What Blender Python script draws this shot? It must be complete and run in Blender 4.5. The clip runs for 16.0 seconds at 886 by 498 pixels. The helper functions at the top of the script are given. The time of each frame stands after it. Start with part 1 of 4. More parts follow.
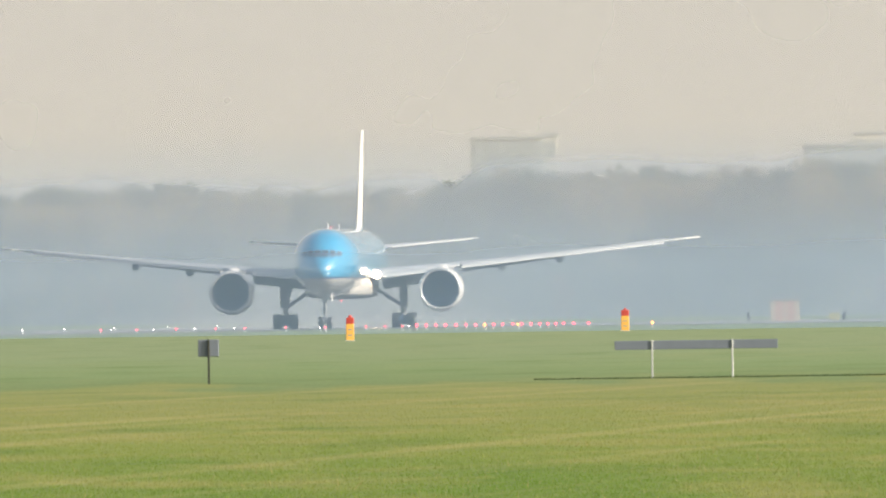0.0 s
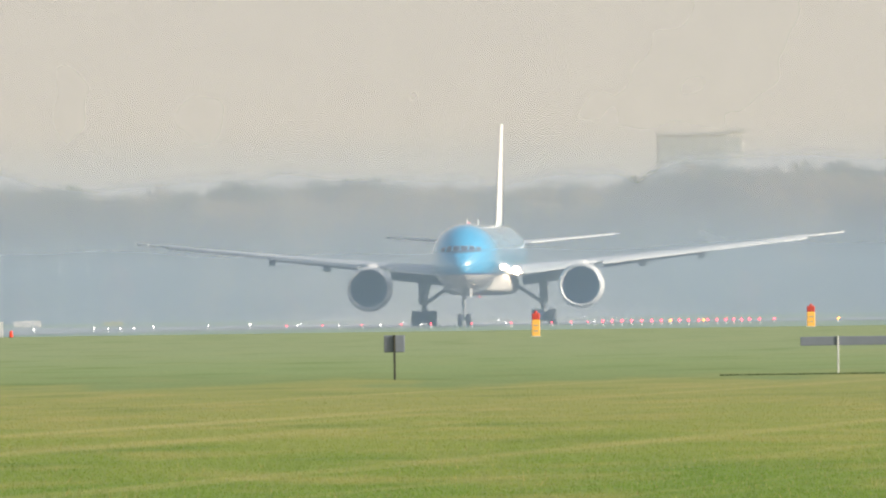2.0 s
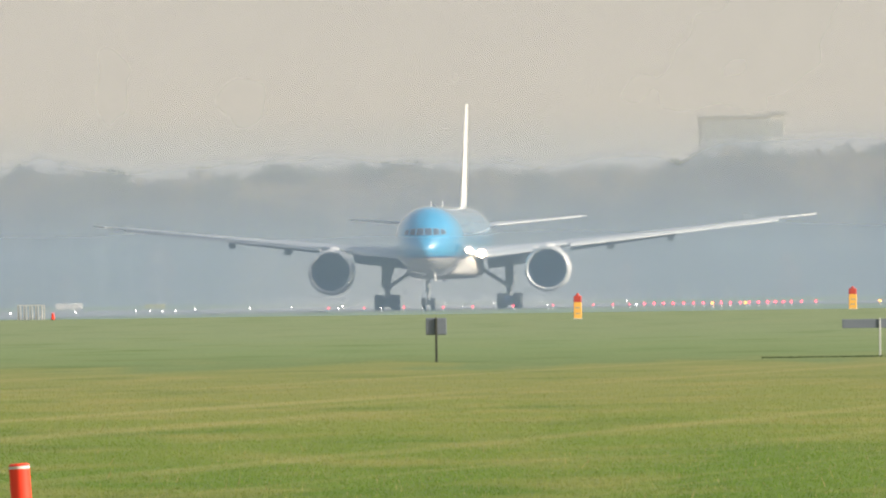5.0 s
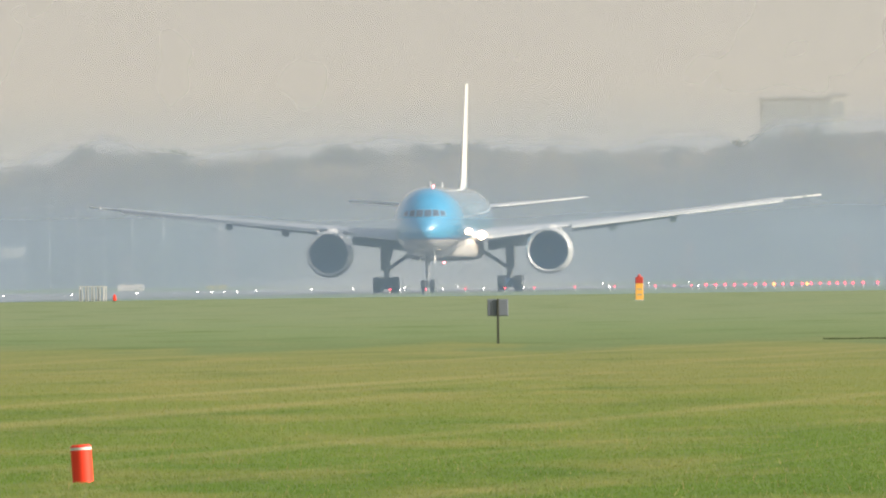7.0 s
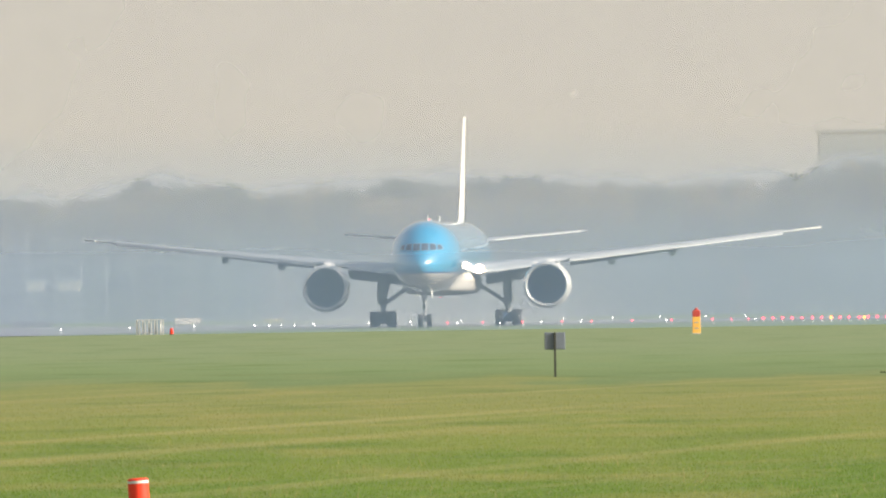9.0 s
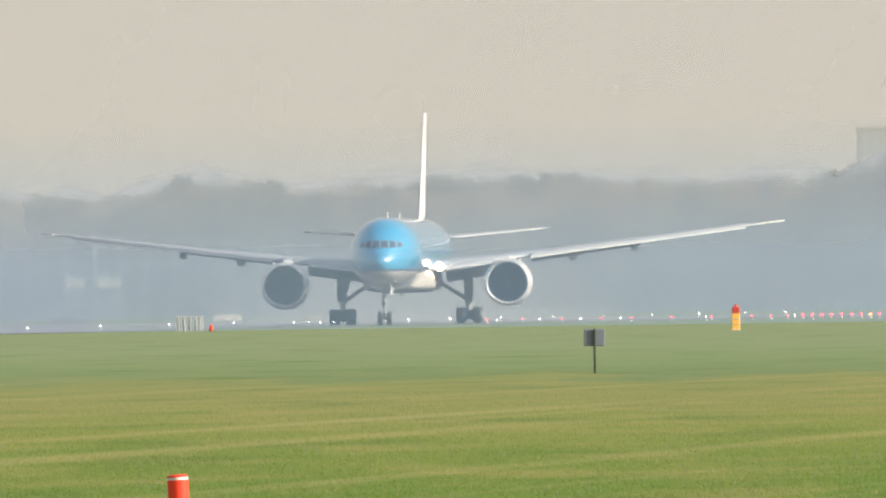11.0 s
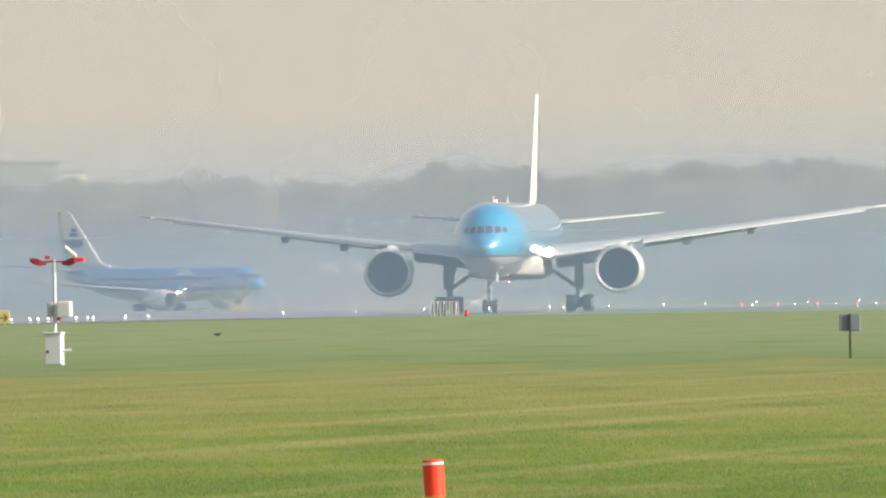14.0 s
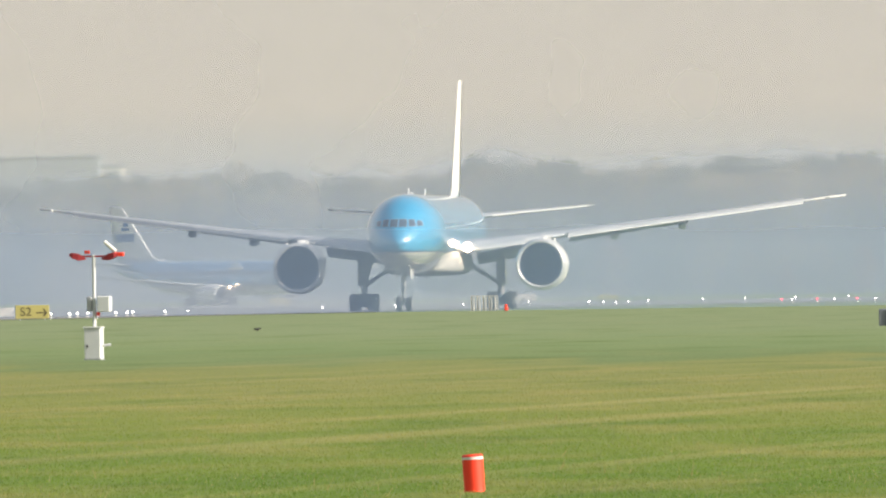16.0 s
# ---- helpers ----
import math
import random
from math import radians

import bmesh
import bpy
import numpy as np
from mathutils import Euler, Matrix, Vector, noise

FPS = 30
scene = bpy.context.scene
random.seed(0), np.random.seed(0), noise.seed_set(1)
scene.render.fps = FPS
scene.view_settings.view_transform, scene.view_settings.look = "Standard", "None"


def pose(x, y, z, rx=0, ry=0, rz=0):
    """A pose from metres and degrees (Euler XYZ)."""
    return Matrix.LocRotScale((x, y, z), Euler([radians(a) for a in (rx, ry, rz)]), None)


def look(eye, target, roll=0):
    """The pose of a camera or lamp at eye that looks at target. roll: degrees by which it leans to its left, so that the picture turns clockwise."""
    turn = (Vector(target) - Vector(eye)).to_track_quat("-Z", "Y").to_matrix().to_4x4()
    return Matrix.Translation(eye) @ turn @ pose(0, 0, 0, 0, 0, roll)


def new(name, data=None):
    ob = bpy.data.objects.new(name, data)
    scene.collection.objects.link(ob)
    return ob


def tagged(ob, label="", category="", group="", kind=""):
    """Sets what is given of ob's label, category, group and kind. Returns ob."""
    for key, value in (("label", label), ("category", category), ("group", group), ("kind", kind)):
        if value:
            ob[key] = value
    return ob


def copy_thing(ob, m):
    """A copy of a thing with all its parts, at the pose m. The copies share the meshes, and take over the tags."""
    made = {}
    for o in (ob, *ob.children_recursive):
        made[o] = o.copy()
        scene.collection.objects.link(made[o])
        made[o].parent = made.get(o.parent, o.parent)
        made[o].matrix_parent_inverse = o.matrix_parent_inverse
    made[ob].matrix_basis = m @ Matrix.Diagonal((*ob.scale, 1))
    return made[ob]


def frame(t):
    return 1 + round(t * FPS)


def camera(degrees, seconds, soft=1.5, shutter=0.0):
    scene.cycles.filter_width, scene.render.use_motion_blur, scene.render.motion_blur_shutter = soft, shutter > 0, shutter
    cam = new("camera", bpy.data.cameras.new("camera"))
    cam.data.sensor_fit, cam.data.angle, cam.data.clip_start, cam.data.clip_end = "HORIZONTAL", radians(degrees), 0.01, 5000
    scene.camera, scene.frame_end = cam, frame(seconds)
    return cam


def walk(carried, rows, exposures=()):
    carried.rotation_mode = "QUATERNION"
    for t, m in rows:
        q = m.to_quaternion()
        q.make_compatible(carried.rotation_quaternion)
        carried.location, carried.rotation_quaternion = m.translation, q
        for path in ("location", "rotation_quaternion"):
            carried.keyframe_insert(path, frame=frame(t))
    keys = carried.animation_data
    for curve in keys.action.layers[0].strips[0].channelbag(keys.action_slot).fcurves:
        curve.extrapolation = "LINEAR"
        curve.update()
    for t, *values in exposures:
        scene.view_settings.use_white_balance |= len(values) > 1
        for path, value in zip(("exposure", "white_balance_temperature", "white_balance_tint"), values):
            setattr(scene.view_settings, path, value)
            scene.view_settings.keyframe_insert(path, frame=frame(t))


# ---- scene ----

# ---------------------------------------------------------------- camera
FOCAL = 40000.0            # picture widths of 1568 units over the lens angle
EYE = Vector((0.0, 0.0, 2.5))
ROLL = -0.8
cam = camera(math.degrees(2 * math.atan(784 / FOCAL)), 16.0, 2.2)
# seconds, bearing and tilt of the view, in 1/FOCAL of a radian
PAN = [(0.0, 417.4, 90.3), (0.5, 387.3, 82.1), (1.0, 366.4, 89.7), (1.5, 319.4, 86.7), (2.0, 88.4, 87.3),
       (2.5, 88.6, 103.6), (3.0, 80.5, 98.0), (3.5, 66.3, 81.5), (4.0, 55.2, 72.2), (6.5, -72.3, 41.7),
       (7.0, -95.5, 25.6), (7.5, -112.2, -19.9), (8.0, -140.6, 16.9), (8.5, -162.1, 58.1), (9.0, -195.7, 86.1),
       (11.5, -322.8, 76.2), (12.0, -474.2, 52.9), (12.5, -690.7, 18.5), (13.0, -634.5, 29.7),
       (13.5, -690.3, 41.8), (14.0, -718.1, 60.6), (14.5, -730.0, 64.2), (15.0, -741.1, 53.8),
       (15.5, -765.2, 48.5), (16.0, -788.1, 52.2)]


def view(az, up):
    a, b = az / FOCAL, up / FOCAL
    return look(EYE, EYE + 1000 * Vector((math.sin(a), math.cos(a), math.tan(b))), ROLL)


walk(cam, [(t, view(a, b)) for t, a, b in PAN],
     [(0.0, 0.63), (1.5, 0.60), (3.5, 0.54), (7.0, 0.47), (7.5, 0.60), (8.0, 0.57), (9.0, 0.56), (12.5, 0.54), (16.0, 0.56)])

# ---------------------------------------------------------------- light
SUN_AZ, SUN_EL = 107.0, 24.0      # degrees clockwise from the view, above the horizon
world = bpy.data.worlds.new("hazy_sky")
scene.world = world
world.use_nodes = True
wn, wl = world.node_tree.nodes, world.node_tree.links
sky = wn.new("ShaderNodeTexSky")
sky.sky_type = "NISHITA"
sky.sun_disc = False
sky.sun_elevation = radians(SUN_EL)
sky.sun_rotation = radians(SUN_AZ)
sky.air_density, sky.dust_density, sky.ozone_density = 1.0, 7.0, 1.0
sky_bg = wn["Background"]
sky_bg.inputs[1].default_value = 0.15
# the low sky is whitened by haze
haze_bg = wn.new("ShaderNodeBackground")
haze_bg.inputs[0].default_value = (1.0, 0.948, 0.866, 1)
haze_bg.inputs[1].default_value = 0.42
wtc, wsep, wmr, wmix = wn.new("ShaderNodeTexCoord"), wn.new("ShaderNodeSeparateXYZ"), wn.new("ShaderNodeMapRange"), wn.new("ShaderNodeMixShader")
wmr.interpolation_type = "SMOOTHSTEP"
wmr.inputs["From Min"].default_value, wmr.inputs["From Max"].default_value = 0.02, 0.75
wmr.inputs["To Min"].default_value, wmr.inputs["To Max"].default_value = 0.06, 0.75
wl.new(sky.outputs[0], sky_bg.inputs[0])
wl.new(wtc.outputs["Generated"], wsep.inputs[0])
wl.new(wsep.outputs["Z"], wmr.inputs["Value"])
wl.new(wmr.outputs[0], wmix.inputs[0])
wl.new(haze_bg.outputs[0], wmix.inputs[1])
wl.new(sky_bg.outputs[0], wmix.inputs[2])
wl.new(wmix.outputs[0], wn["World Output"].inputs[0])
sun = new("sun", bpy.data.lights.new("sun", "SUN"))
sun.data.energy, sun.data.angle, sun.data.color = 4.5, radians(1.5), (1.0, 0.92, 0.80)
_az, _el = radians(SUN_AZ), radians(SUN_EL)
sun.matrix_world = look(Vector((0, 0, 0)), -Vector((math.sin(_az) * math.cos(_el), math.cos(_az) * math.cos(_el), math.sin(_el))))
sun.location = (300, 800, 400)


# ---------------------------------------------------------------- materials
def mat(name, color, rough=0.6, metal=0.0, vary=0.12, scale=3.0, bump=0.0, bump_scale=None, coat=0.0, stretch=(1, 1, 1)):
    m = bpy.data.materials.new(name)
    m.use_nodes = True
    n, l = m.node_tree.nodes, m.node_tree.links
    b = n["Principled BSDF"]
    b.inputs["Roughness"].default_value = rough
    b.inputs["Metallic"].default_value = metal
    b.inputs["Coat Weight"].default_value = coat
    tc = n.new("ShaderNodeTexCoord")
    mp = n.new("ShaderNodeMapping")
    mp.inputs["Scale"].default_value = stretch
    l.new(tc.outputs["Object"], mp.inputs[0])
    nz = n.new("ShaderNodeTexNoise")
    nz.inputs["Scale"].default_value = scale
    nz.inputs["Detail"].default_value = 6
    l.new(mp.outputs[0], nz.inputs["Vector"])
    mix = n.new("ShaderNodeMix")
    mix.data_type = "RGBA"
    c = Vector(color)
    mix.inputs[6].default_value = (*(c * (1 - vary)), 1)
    mix.inputs[7].default_value = (*[min(1, v * (1 + vary)) for v in c], 1)
    l.new(nz.outputs[0], mix.inputs[0])
    l.new(mix.outputs[2], b.inputs["Base Color"])
    if bump:
        bp = n.new("ShaderNodeBump")
        bp.inputs["Strength"].default_value = bump
        bp.inputs["Distance"].default_value = 0.02
        if bump_scale:
            n2 = n.new("ShaderNodeTexNoise")
            n2.inputs["Scale"].default_value = bump_scale
            l.new(mp.outputs[0], n2.inputs["Vector"])
            l.new(n2.outputs[0], bp.inputs["Height"])
        else:
            l.new(nz.outputs[0], bp.inputs["Height"])
        l.new(bp.outputs[0], b.inputs["Normal"])
    return m


def glow(name, color, strength):
    m = bpy.data.materials.new(name)
    m.use_nodes = True
    b = m.node_tree.nodes["Principled BSDF"]
    b.inputs["Base Color"].default_value = (*color, 1)
    b.inputs["Emission Color"].default_value = (*color, 1)
    b.inputs["Emission Strength"].default_value = strength
    return m


def leafy(name, color, vary=0.35, scale=0.5, through_share=0.45):
    """Thin leaves: matt, and part of the light passes through them."""
    m = mat(name, color, 0.8, vary=vary, scale=scale)
    n, l = m.node_tree.nodes, m.node_tree.links
    b = n["Principled BSDF"]
    b.inputs["Specular IOR Level"].default_value = 0.15
    tl = n.new("ShaderNodeBsdfTranslucent")
    l.new(b.inputs["Base Color"].links[0].from_socket, tl.inputs[0])
    mx = n.new("ShaderNodeMixShader")
    mx.inputs[0].default_value = through_share
    l.new(b.outputs[0], mx.inputs[1])
    l.new(tl.outputs[0], mx.inputs[2])
    l.new(mx.outputs[0], n["Material Output"].inputs[0])
    return m


def grass_material(name, bands, blade=False):
    m = bpy.data.materials.new(name)
    m.use_nodes = True
    n, l = m.node_tree.nodes, m.node_tree.links
    b = n["Principled BSDF"]
    b.inputs["Roughness"].default_value = 0.85
    b.inputs["Specular IOR Level"].default_value = 0.2
    geo = n.new("ShaderNodeNewGeometry")
    sep = n.new("ShaderNodeSeparateXYZ")
    l.new(geo.outputs["Position"], sep.inputs[0])

    def noise_tex(scale, stretch, detail=5):
        mp = n.new("ShaderNodeMapping")
        mp.inputs["Scale"].default_value = stretch
        l.new(geo.outputs["Position"], mp.inputs[0])
        t = n.new("ShaderNodeTexNoise")
        t.inputs["Scale"].default_value = scale
        t.inputs["Detail"].default_value = detail
        l.new(mp.outputs[0], t.inputs["Vector"])
        return t.outputs[0]

    # mown strips that follow the depth of the field, edges wandering, far ones haze-tinted
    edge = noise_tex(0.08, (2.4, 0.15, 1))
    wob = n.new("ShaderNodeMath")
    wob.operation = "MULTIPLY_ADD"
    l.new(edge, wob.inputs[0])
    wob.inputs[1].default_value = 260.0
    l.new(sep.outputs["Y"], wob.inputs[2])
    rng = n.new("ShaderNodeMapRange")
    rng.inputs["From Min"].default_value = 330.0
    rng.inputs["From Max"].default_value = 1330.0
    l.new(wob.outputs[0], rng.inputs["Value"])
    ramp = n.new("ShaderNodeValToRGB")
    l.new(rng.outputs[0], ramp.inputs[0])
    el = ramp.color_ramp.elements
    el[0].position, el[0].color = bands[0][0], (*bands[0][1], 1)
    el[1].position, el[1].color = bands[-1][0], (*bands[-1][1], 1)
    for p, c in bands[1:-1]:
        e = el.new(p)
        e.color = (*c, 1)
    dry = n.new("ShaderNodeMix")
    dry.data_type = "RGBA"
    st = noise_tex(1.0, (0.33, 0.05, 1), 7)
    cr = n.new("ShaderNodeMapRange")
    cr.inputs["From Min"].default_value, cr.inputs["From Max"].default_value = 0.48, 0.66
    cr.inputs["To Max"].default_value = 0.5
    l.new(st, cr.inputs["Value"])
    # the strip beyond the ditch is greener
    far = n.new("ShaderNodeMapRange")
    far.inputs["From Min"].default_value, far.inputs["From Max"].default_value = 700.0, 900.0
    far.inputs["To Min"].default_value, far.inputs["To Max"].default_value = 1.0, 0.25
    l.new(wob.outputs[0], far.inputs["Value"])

    def by_strip(socket):
        k = n.new("ShaderNodeMath")
        k.operation = "MULTIPLY"
        l.new(socket, k.inputs[0])
        l.new(far.outputs[0], k.inputs[1])
        return k.outputs[0]

    l.new(by_strip(cr.outputs[0]), dry.inputs[0])
    l.new(ramp.outputs[0], dry.inputs[6])
    dry.inputs[7].default_value = (0.255, 0.23, 0.085, 1)
    lush = n.new("ShaderNodeMix")
    lush.data_type = "RGBA"
    lr = n.new("ShaderNodeMapRange")
    lr.inputs["From Min"].default_value, lr.inputs["From Max"].default_value = 0.54, 0.74
    lr.inputs["To Max"].default_value = 0.7
    l.new(noise_tex(1.0, (0.2, 0.035, 1), 6), lr.inputs["Value"])
    l.new(lr.outputs[0], lush.inputs[0])
    l.new(dry.outputs[2], lush.inputs[6])
    lush.inputs[7].default_value = (0.075, 0.135, 0.025, 1)
    # long straw lines left by the mower, running obliquely away
    turn = n.new("ShaderNodeMapping")
    turn.inputs["Rotation"].default_value = (0, 0, radians(5.8))
    l.new(geo.outputs["Position"], turn.inputs[0])
    thin = n.new("ShaderNodeMapping")
    thin.inputs["Scale"].default_value = (0.42, 0.0035, 1)
    l.new(turn.outputs[0], thin.inputs[0])
    ln = n.new("ShaderNodeTexNoise")
    ln.inputs["Scale"].default_value = 1.0
    ln.inputs["Detail"].default_value = 5
    l.new(thin.outputs[0], ln.inputs["Vector"])
    lm = n.new("ShaderNodeMapRange")
    lm.inputs["From Min"].default_value, lm.inputs["From Max"].default_value = 0.55, 0.72
    lm.inputs["To Max"].default_value = 0.6
    l.new(ln.outputs[0], lm.inputs["Value"])
    straw = n.new("ShaderNodeMix")
    straw.data_type = "RGBA"
    l.new(by_strip(lm.outputs[0]), straw.inputs[0])
    l.new(lush.outputs[2], straw.inputs[6])
    straw.inputs[7].default_value = (0.30, 0.27, 0.12, 1)
    fine = noise_tex(6.0, (1, 0.12, 1), 8)
    hsv = n.new("ShaderNodeHueSaturation")
    fr = n.new("ShaderNodeMapRange")
    fr.inputs["From Min"].default_value, fr.inputs["From Max"].default_value = 0.25, 0.75
    fr.inputs["To Min"].default_value, fr.inputs["To Max"].default_value = 0.80, 1.20
    l.new(fine, fr.inputs["Value"])
    l.new(fr.outputs[0], hsv.inputs["Value"])
    l.new(straw.outputs[2], hsv.inputs["Color"])
    l.new(hsv.outputs[0], b.inputs["Base Color"])
    bp = n.new("ShaderNodeBump")
    bp.inputs["Strength"].default_value = 0.3
    bp.inputs["Distance"].default_value = 0.03
    l.new(fine, bp.inputs["Height"])
    l.new(bp.outputs[0], b.inputs["Normal"])
    if blade:
        # blades stand up, lighter than the thatch, and part of the light passes through them
        fr.inputs["To Min"].default_value, fr.inputs["To Max"].default_value = 1.2, 1.8
        tl = n.new("ShaderNodeBsdfTranslucent")
        l.new(hsv.outputs[0], tl.inputs[0])
        mx = n.new("ShaderNodeMixShader")
        mx.inputs[0].default_value = 0.5
        l.new(b.outputs[0], mx.inputs[1])
        l.new(tl.outputs[0], mx.inputs[2])
        l.new(mx.outputs[0], n["Material Output"].inputs[0])
    return m


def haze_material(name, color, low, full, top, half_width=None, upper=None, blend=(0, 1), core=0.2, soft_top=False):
    """A flat sheet standing in for haze: mostly clear, scattering the rest, thinning out with height."""
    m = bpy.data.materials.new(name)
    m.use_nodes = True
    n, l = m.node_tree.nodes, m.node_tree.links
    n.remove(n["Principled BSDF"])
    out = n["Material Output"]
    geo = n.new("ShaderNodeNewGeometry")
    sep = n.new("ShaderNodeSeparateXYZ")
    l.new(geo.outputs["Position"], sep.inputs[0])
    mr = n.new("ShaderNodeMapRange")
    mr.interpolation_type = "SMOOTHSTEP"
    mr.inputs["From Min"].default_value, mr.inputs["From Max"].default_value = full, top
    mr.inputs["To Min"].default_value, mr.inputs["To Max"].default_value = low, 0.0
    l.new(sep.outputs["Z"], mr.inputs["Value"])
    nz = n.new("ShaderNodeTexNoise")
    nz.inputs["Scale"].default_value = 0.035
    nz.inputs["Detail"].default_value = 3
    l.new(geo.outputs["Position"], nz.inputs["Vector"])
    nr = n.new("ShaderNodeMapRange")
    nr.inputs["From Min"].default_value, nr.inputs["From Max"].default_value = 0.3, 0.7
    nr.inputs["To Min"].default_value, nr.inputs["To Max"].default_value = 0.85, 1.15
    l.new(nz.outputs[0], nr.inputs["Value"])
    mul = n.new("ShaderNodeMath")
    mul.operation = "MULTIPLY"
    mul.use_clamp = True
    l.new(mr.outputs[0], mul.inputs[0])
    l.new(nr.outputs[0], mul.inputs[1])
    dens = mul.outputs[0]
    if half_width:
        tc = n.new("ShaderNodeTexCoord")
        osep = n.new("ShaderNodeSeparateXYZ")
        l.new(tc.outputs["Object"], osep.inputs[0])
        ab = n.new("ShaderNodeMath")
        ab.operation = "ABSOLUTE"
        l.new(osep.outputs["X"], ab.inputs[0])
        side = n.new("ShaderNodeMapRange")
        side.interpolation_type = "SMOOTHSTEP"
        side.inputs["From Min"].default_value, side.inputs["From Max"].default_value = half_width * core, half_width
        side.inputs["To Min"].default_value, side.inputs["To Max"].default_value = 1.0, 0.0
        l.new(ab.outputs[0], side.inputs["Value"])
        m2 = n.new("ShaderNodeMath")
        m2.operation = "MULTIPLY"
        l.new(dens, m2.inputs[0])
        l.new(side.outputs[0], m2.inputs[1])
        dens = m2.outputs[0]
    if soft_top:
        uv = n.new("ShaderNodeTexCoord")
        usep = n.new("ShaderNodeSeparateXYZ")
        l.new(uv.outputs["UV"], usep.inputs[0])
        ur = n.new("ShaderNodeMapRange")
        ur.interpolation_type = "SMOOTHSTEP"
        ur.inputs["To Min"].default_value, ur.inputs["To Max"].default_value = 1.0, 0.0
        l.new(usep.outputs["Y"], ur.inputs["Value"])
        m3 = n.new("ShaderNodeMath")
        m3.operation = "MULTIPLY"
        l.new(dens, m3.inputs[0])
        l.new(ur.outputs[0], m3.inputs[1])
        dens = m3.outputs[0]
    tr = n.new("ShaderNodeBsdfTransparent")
    df = n.new("ShaderNodeBsdfDiffuse")
    tl = n.new("ShaderNodeBsdfTranslucent")
    # haze tint put into the sheet: bluish near the ground, warmer towards its top
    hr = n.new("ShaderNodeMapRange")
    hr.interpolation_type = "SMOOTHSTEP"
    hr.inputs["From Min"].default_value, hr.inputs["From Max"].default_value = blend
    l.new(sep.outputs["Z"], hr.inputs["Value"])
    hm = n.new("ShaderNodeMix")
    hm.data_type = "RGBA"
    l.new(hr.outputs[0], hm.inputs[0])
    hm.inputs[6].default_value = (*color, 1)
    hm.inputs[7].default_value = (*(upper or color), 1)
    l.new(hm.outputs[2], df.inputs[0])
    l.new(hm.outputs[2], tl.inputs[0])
    half = n.new("ShaderNodeMixShader")
    l.new(df.outputs[0], half.inputs[1])
    l.new(tl.outputs[0], half.inputs[2])
    mx = n.new("ShaderNodeMixShader")
    l.new(dens, mx.inputs[0])
    l.new(tr.outputs[0], mx.inputs[1])
    l.new(half.outputs[0], mx.inputs[2])
    l.new(mx.outputs[0], out.inputs[0])
    return m


def livery(name, upper, lower, line, split, band=0.12):
    """Two-tone hull paint, parted at a height of the hull's own space."""
    m = mat(name, upper, 0.3, 0.0, 0.05, 0.6, coat=1.0)
    m.node_tree.nodes["Principled BSDF"].inputs["Coat Roughness"].default_value = 0.02
    m.node_tree.nodes["Principled BSDF"].inputs["Coat IOR"].default_value = 2.15
    n, l = m.node_tree.nodes, m.node_tree.links
    b = n["Principled BSDF"]
    up = b.inputs["Base Color"].links[0].from_socket
    tc = n.new("ShaderNodeTexCoord")
    sep = n.new("ShaderNodeSeparateXYZ")
    l.new(tc.outputs["Object"], sep.inputs[0])

    def over(z):
        g = n.new("ShaderNodeMath")
        g.operation = "GREATER_THAN"
        l.new(sep.outputs["Z"], g.inputs[0])
        g.inputs[1].default_value = z
        return g.outputs[0]

    a = n.new("ShaderNodeMix")
    a.data_type = "RGBA"
    l.new(over(split), a.inputs[0])
    a.inputs[6].default_value = (*lower, 1)
    a.inputs[7].default_value = (*line, 1)
    c = n.new("ShaderNodeMix")
    c.data_type = "RGBA"
    l.new(over(split + band), c.inputs[0])
    l.new(a.outputs[2], c.inputs[6])
    l.new(up, c.inputs[7])
    l.new(c.outputs[2], b.inputs["Base Color"])
    return m


# grass colours by depth; the far stops have distance haze painted in, paler and bluer
HAZED_FIELD = [(0.0, (0.088, 0.152, 0.024)), (0.10, (0.115, 0.175, 0.032)), (0.20, (0.158, 0.195, 0.044)), (0.32, (0.182, 0.20, 0.058)), (0.45, (0.172, 0.197, 0.058)),
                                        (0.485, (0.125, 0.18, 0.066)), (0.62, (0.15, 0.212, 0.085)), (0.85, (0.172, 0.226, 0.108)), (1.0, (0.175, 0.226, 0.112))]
M_GRASS = grass_material("mown_grass", HAZED_FIELD)
M_BLADE = grass_material("grass_blade", HAZED_FIELD, True)
M_DRYBLADE = leafy("dry_grass_blade", (0.36, 0.33, 0.14), 0.3, 0.4, 0.5)
M_RANK = leafy("rank_grass_blade", (0.05, 0.075, 0.025), 0.3, 0.4, 0.4)
# low roughness imitates the heat mirage that mirrors the bright haze
M_ASPHALT = mat("mirage_smooth_asphalt", (0.10, 0.10, 0.10), 0.2, vary=0.3, scale=0.3)
M_BLUEHULL = livery("two_tone_hull_paint", (0.028, 0.30, 0.54), (0.58, 0.56, 0.53), (0.02, 0.06, 0.20), 4.55)
M_BLUEHULL2 = livery("two_tone_narrow_hull_paint", (0.018, 0.27, 0.56), (0.66, 0.65, 0.63), (0.02, 0.06, 0.20), 2.5)
M_WHITE = mat("white_aircraft_paint", (0.80, 0.79, 0.77), 0.3, vary=0.04, coat=0.4)
M_WING = mat("grey_wing_skin", (0.37, 0.39, 0.42), 0.45, 0.05, vary=0.10, scale=0.5)
M_SLAT = mat("dull_slat_skin", (0.36, 0.38, 0.40), 0.5, 0.05, vary=0.12, scale=0.6)
M_FLAP = mat("dark_flap_skin", (0.23, 0.25, 0.28), 0.55, 0.05, vary=0.12, scale=0.6)
